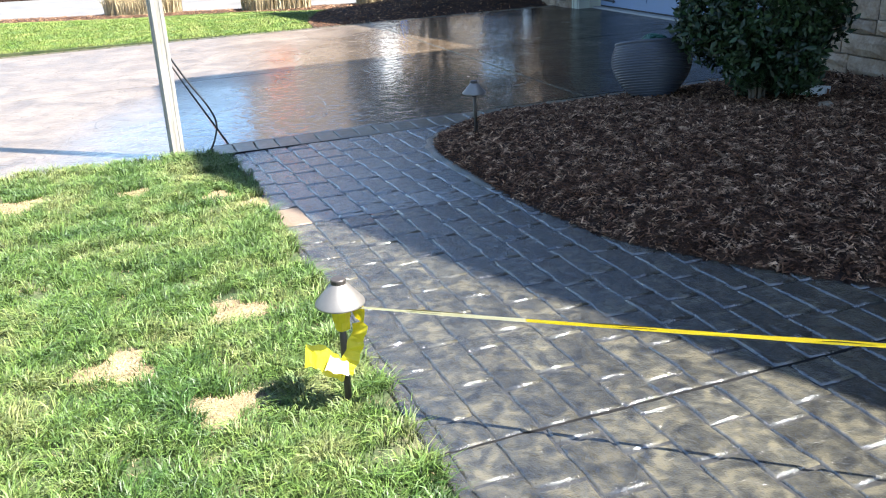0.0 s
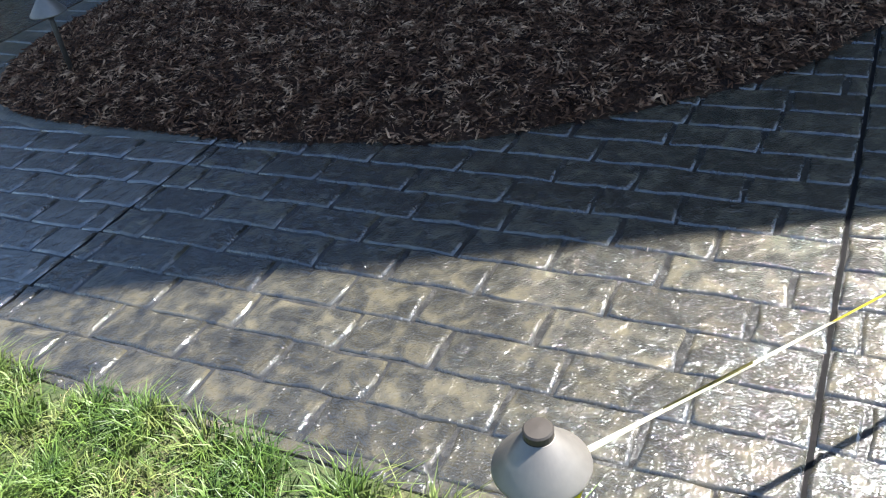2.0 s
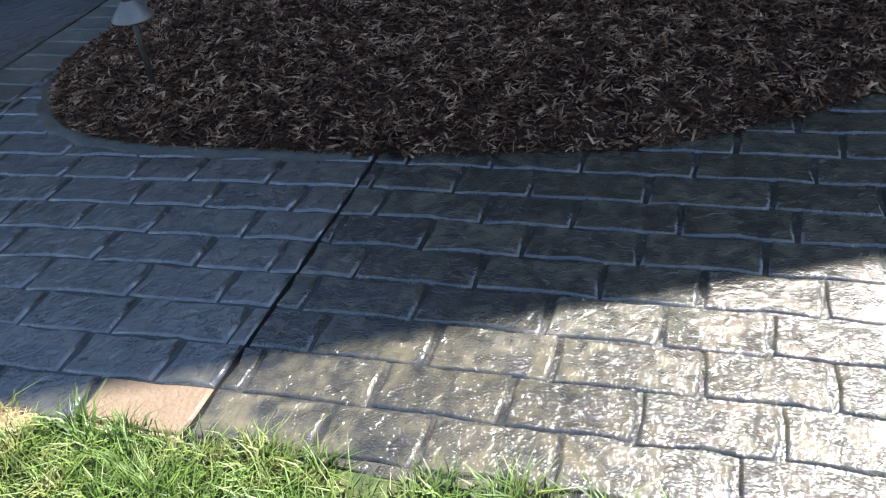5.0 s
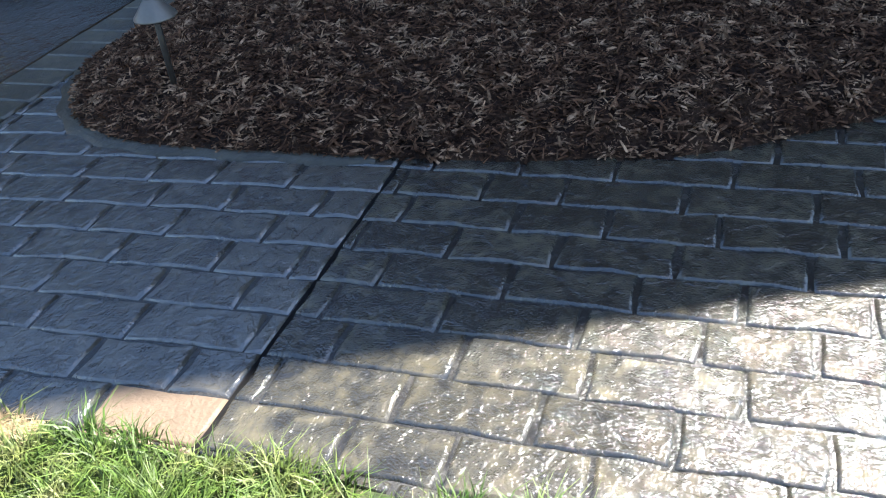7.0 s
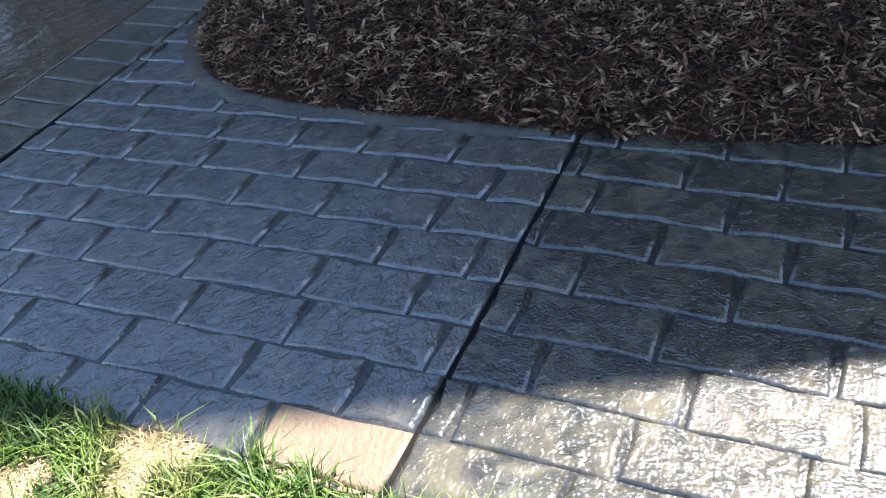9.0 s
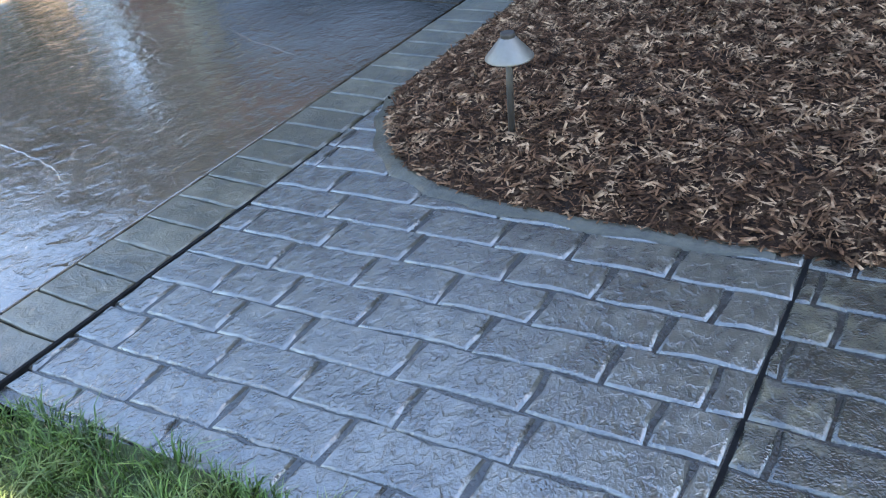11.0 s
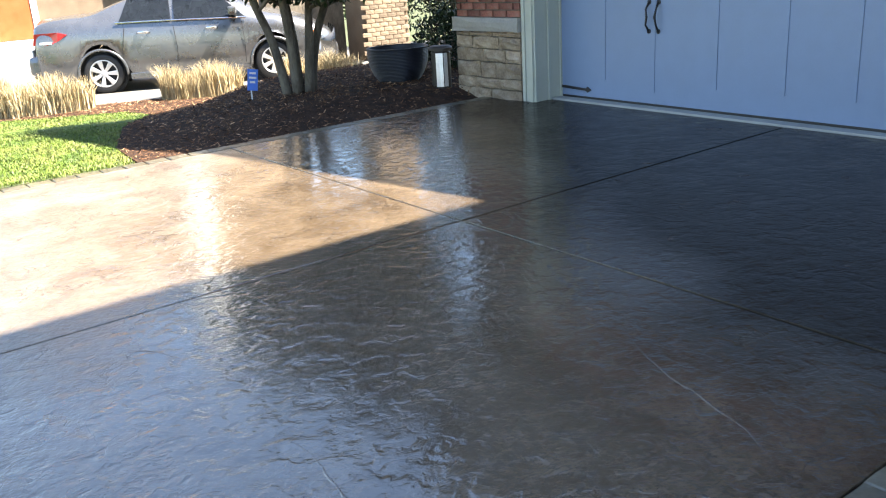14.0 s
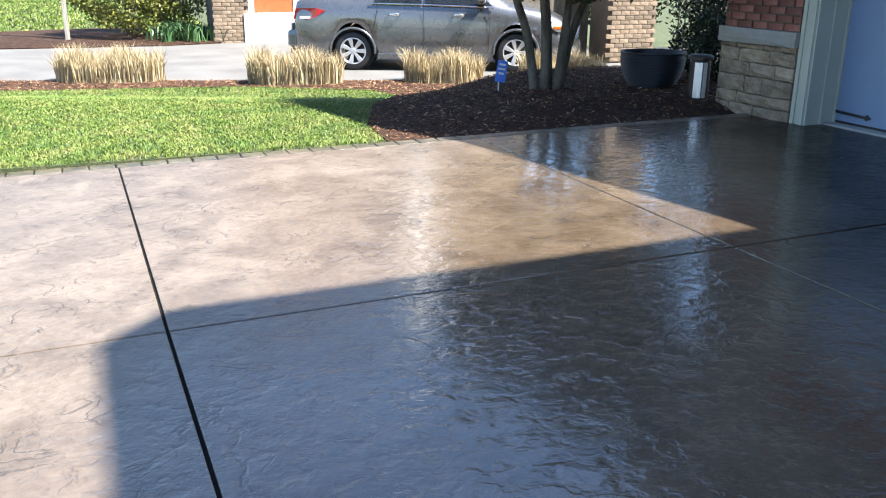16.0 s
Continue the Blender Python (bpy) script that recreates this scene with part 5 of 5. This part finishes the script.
def paver(poly, zf, mat, parent, rnd, name="brick", wob=0.0065, round_=0.011, lift=0.0):
    """One stamped brick: wavy outline, rolled edges, slightly uneven top."""
    ring = []
    for (x0, y0), (x1, y1) in zip(poly, poly[1:] + poly[:1]):
        L = math.hypot(x1 - x0, y1 - y0)
        if L < 0.008:
            continue
        k = max(1, round(L / 0.07))
        nx_, ny_ = -(y1 - y0) / L, (x1 - x0) / L
        for i in range(k):
            t = i / k
            w = rnd.uniform(-wob, wob)
            ring.append((x0 + (x1 - x0) * t + nx_ * w, y0 + (y1 - y0) * t + ny_ * w))
    if len(ring) < 3:
        return
    cx, cy = sum(p[0] for p in ring) / len(ring), sum(p[1] for p in ring) / len(ring)
    n = len(ring)
    vs, fs = [], []
    tx, ty = rnd.uniform(-0.008, 0.008), rnd.uniform(-0.008, 0.008)
    for inset, dz in ((0.0, -0.04), (0.0, -0.0095), (round_ * 0.2, -0.0058), (round_ * 0.55, -0.0022), (round_, -0.0003)):
        for x_, y_ in ring:
            d = math.hypot(x_ - cx, y_ - cy)
            s = max(0.0, 1 - inset / max(d, 1e-3))
            px, py = cx + (x_ - cx) * s, cy + (y_ - cy) * s
            vs.append((px, py, float(zf(px, py)) + dz + lift + (tx * (px - cx) + ty * (py - cy) if dz > -0.03 else 0)))
    for r in range(4):
        fs += [(r * n + k, r * n + (k + 1) % n, (r + 1) * n + (k + 1) % n, (r + 1) * n + k) for k in range(n)]
    fs.append(tuple(4 * n + k for k in range(n)))
    me = data_from(name, vs, fs, mat)
    me.polygons.foreach_set("use_smooth", [len(p.vertices) == 4 for p in me.polygons])
    piece(name, me, parent)


rnd = random.Random(11)
LEAN = 0.054                                  # the courses drift this much in x for each metre of y
# cross joints of each course north of the control joint, then of the section south of it
UPPER = {0: (6.064, 5.733, 5.386, 5.158, 4.879), 1: (6.255, 5.922, 5.652, 5.339, 5.008, 4.746), 2: (6.122, 5.803, 5.540, 5.249, 4.966, 4.63), 3: (6.169, 5.901, 5.664, 5.342, 5.012, 4.737), 4: (6.051, 5.822, 5.548, 5.220, 4.888, 4.66), 5: (5.962, 5.670, 5.400, 5.132, 4.817), 6: (5.883, 5.599, 5.284, 5.026, 4.727), 7: (5.977, 5.654, 5.386, 5.157, 4.88)}
LOWER = {0: (4.29, 4.06, 3.785, 3.44, 3.11, 2.888), 1: (4.53, 4.215, 3.915, 3.642, 3.36, 3.042, 2.735), 2: (4.425, 4.13, 3.84, 3.517, 3.255, 2.955, 2.655), 3: (4.215, 3.888, 3.615, 3.38, 3.045, 2.71), 4: (4.428, 4.093, 3.775, 3.535, 3.258, 2.92, 2.58), 5: (4.285, 4.005, 3.70, 3.389, 3.115, 2.825, 2.51), 6: (4.475, 4.152, 3.897, 3.609, 3.312, 2.986, 2.72), 7: (4.278, 4.047, 3.711, 3.373, 3.094, 2.848), 8: (4.198, 3.92, 3.588, 3.258, 3.008), 9: (3.174, 2.858)}
SOUTH = {1: (2.228,), 2: (2.147,), 3: (2.318, 2.044), 4: (2.197,), 5: (2.349, 2.072), 6: (2.214, 1.928), 7: (2.137, 1.81), 8: (2.204, 1.933)}


def joints(known, y0, y1):
    ys = sorted(known)
    if not ys:
        ys = [y0 + rnd.uniform(0.05, 0.28)]
    while ys[-1] + 0.2 < y1:
        ys.append(ys[-1] + rnd.uniform(0.26, 0.33))
    while ys[0] - 0.2 > y0:
        ys.insert(0, ys[0] - rnd.uniform(0.26, 0.33))
    return [y0] + [v for v in ys if y0 + 0.03 < v < y1 - 0.03] + [y1]


def section(y0, y1, u0, pitch, known, count, xmax, mats, off=0.0, lean=LEAN):
    g = 0.002
    for c in range(-2, count):
        ys = joints([v + off for v in known.get(c, ())], y0, y1)
        for a, b_ in zip(ys, ys[1:]):
            h0, h1 = (0.001 if a == y0 else 0.0055), (0.001 if b_ == y1 else 0.0055)
            xa = lambda yy, k: u0 + (c + k) * pitch + lean * (5.0 - yy)
            poly = [(xa(a, 0) + g, a + h0), (xa(a, 1) - g, a + h0), (xa(b_, 1) - g, b_ - h1), (xa(b_, 0) + g, b_ - h1)]
            poly = clip(poly, 1, 0, -1.302)
            if len(poly) < 3:
                continue
            cx = sum(p[0] for p in poly) / len(poly)
            cy = sum(p[1] for p in poly) / len(poly)
            if inside(np.array([p[0] for p in poly]), np.array([p[1] for p in poly]), BED_POLY).all() or cx > xmax:
                continue
            paver(poly, walk_z, mats(c, cx, cy), walkway, rnd)


def upper_mat(c, x, y):
    return M_BRICK_TAN if c in (0, -1) and y < 4.86 else M_BRICK_DRY


section(4.594, 6.304, 1.298, 0.1475, UPPER, 14, 3.2, upper_mat, 0.016)
section(2.415, 4.586, 1.312, 0.1475, LOWER, 21, 4.4, lambda c, x, y: M_BRICK, 0.0, 0.02)
section(-0.6, 2.405, 1.2, 0.1545, SOUTH, 21, 4.2, lambda c, x, y: M_BRICK, 0.0, 0.0)

for k in range(39):
    a = 1.19 + 0.1475 * k
    paver([(a + 0.002, 6.317), (a + 0.1455, 6.317), (a + 0.1455, 6.602), (a + 0.002, 6.602)], lambda x, y: drive_z(x), M_BAND, driveway, rnd, "border_brick", 0.003)
for k in range(52):
    a = -2.6 + 0.19 * k
    paver([(a + 0.004, 12.80), (a + 0.186, 12.80), (a + 0.186, 12.955), (a + 0.004, 12.955)], lambda x, y: drive_z(x), M_BAND, driveway, rnd, "border_brick", 0.004)


def block(name, c, size, axis, mat, parent, rnd, rough_=0.019, roll_=0.020):
    """A rough-faced wall stone; axis: the way that its face looks (x: towards -x)."""
    w, d, h = size
    b = bmesh.new()
    box(-d / 2, d / 2, -w / 2, w / 2, -h / 2, h / 2, 0, b)
    bmesh.ops.subdivide_edges(b, edges=[e for e in b.edges if abs((e.verts[0].co - e.verts[1].co).x) < 1e-6], cuts=2, use_grid_fill=True)
    for v in b.verts:
        if v.co.x < 0:
            edge = max(abs(v.co.y) / (w / 2), abs(v.co.z) / (h / 2))
            v.co.x += roll_ if edge > 0.95 else rnd.uniform(-rough_, rough_)
            if edge > 0.95:
                v.co.y += rnd.uniform(-0.35, 0.2) * roll_
                v.co.z += rnd.uniform(-0.35, 0.35) * roll_
    ob = part(name, b, mat, parent)
    m_ = Matrix.Translation(c)
    ob.matrix_basis = m_ @ Matrix.Rotation({"x": 0.0, "y": -math.pi / 2, "-y": math.pi / 2}[axis], 4, "Z")


def stonework(parent, x, ya, yb, z0, z1, axis="x", fixed=0.0, lens=(0.2, 0.42), heights=(0.09, 0.15), mat=M_STONE, name="stone"):
    z = z0
    while z < z1 - 0.03:
        h = min(rnd.uniform(*heights), z1 - z)
        p = ya
        while p < yb - 0.01:
            w = rnd.uniform(*lens)
            if yb - p - w < lens[0] * 0.5:
                w = yb - p
            if axis == "x":
                block(name, (x, p + w / 2, z + h / 2), (w - 0.01, 0.09, h - 0.01), "x", mat, parent, rnd)
            else:
                block(name, (p + w / 2, x, z + h / 2), (w - 0.01, 0.09, h - 0.01), "y", mat, parent, rnd)
            p += w
        z += h


stonework(north_pier, 7.29, 12.335, 13.40, -0.02, 0.745, lens=(0.22, 0.5), heights=(0.10, 0.19))
block("ledge_stone", (7.285, 12.865, 0.818), (1.08, 0.17, 0.14), "x", M_LEDGE, north_pier, rnd, 0.004)
z = 0.893
row = 0
while z < 1.75:
    p = 12.335 - (0.105 if row % 2 else 0)
    while p < 13.38:
        a, b_ = max(p, 12.335), min(p + 0.205, 13.38)
        if b_ - a > 0.03:
            block("brick", (7.295, (a + b_) / 2, z + 0.033), (b_ - a - 0.01, 0.05, 0.062), "x", M_REDBRICK, north_pier, rnd, 0.002, 0.003)
        p += 0.215
    z += 0.075
    row += 1
stonework(south_pier, 7.03, 6.47, 6.985, 0.06, 0.745, lens=(0.5, 0.6), heights=(0.07, 0.13))
block("ledge_stone", (7.02, 6.73, 0.80), (0.53, 0.15, 0.10), "x", M_LEDGE, south_pier, rnd, 0.004)
stonework(front, 5.97, 2.6, 6.47, 0.02, 1.15, lens=(0.25, 0.55), heights=(0.09, 0.17))
stonework(front, 6.45, 5.99, 7.0, 0.04, 1.0, axis="y", lens=(0.25, 0.5), heights=(0.09, 0.17))
for row in range(16):
    z = -0.26 + 0.085 * row
    for q in range(4):
        a = 3.92 + 0.2 * q - (0.1 if row % 2 else 0)
        block("brick", (max(a, 3.9) + 0.1, 26.73, z), (0.19, 0.06, 0.075), "-y", M_TANBRICK, pillar, rnd, 0.002, 0.003)
for row in range(17):
    z = -0.2 + 0.085 * row
    for q in range(5):
        a = 10.3 + 0.2 * q - (0.1 if row % 2 else 0)
        block("brick", (a + 0.1, 20.18, z), (0.19, 0.06, 0.075), "-y", M_TANBRICK, wall2, rnd, 0.002, 0.003)
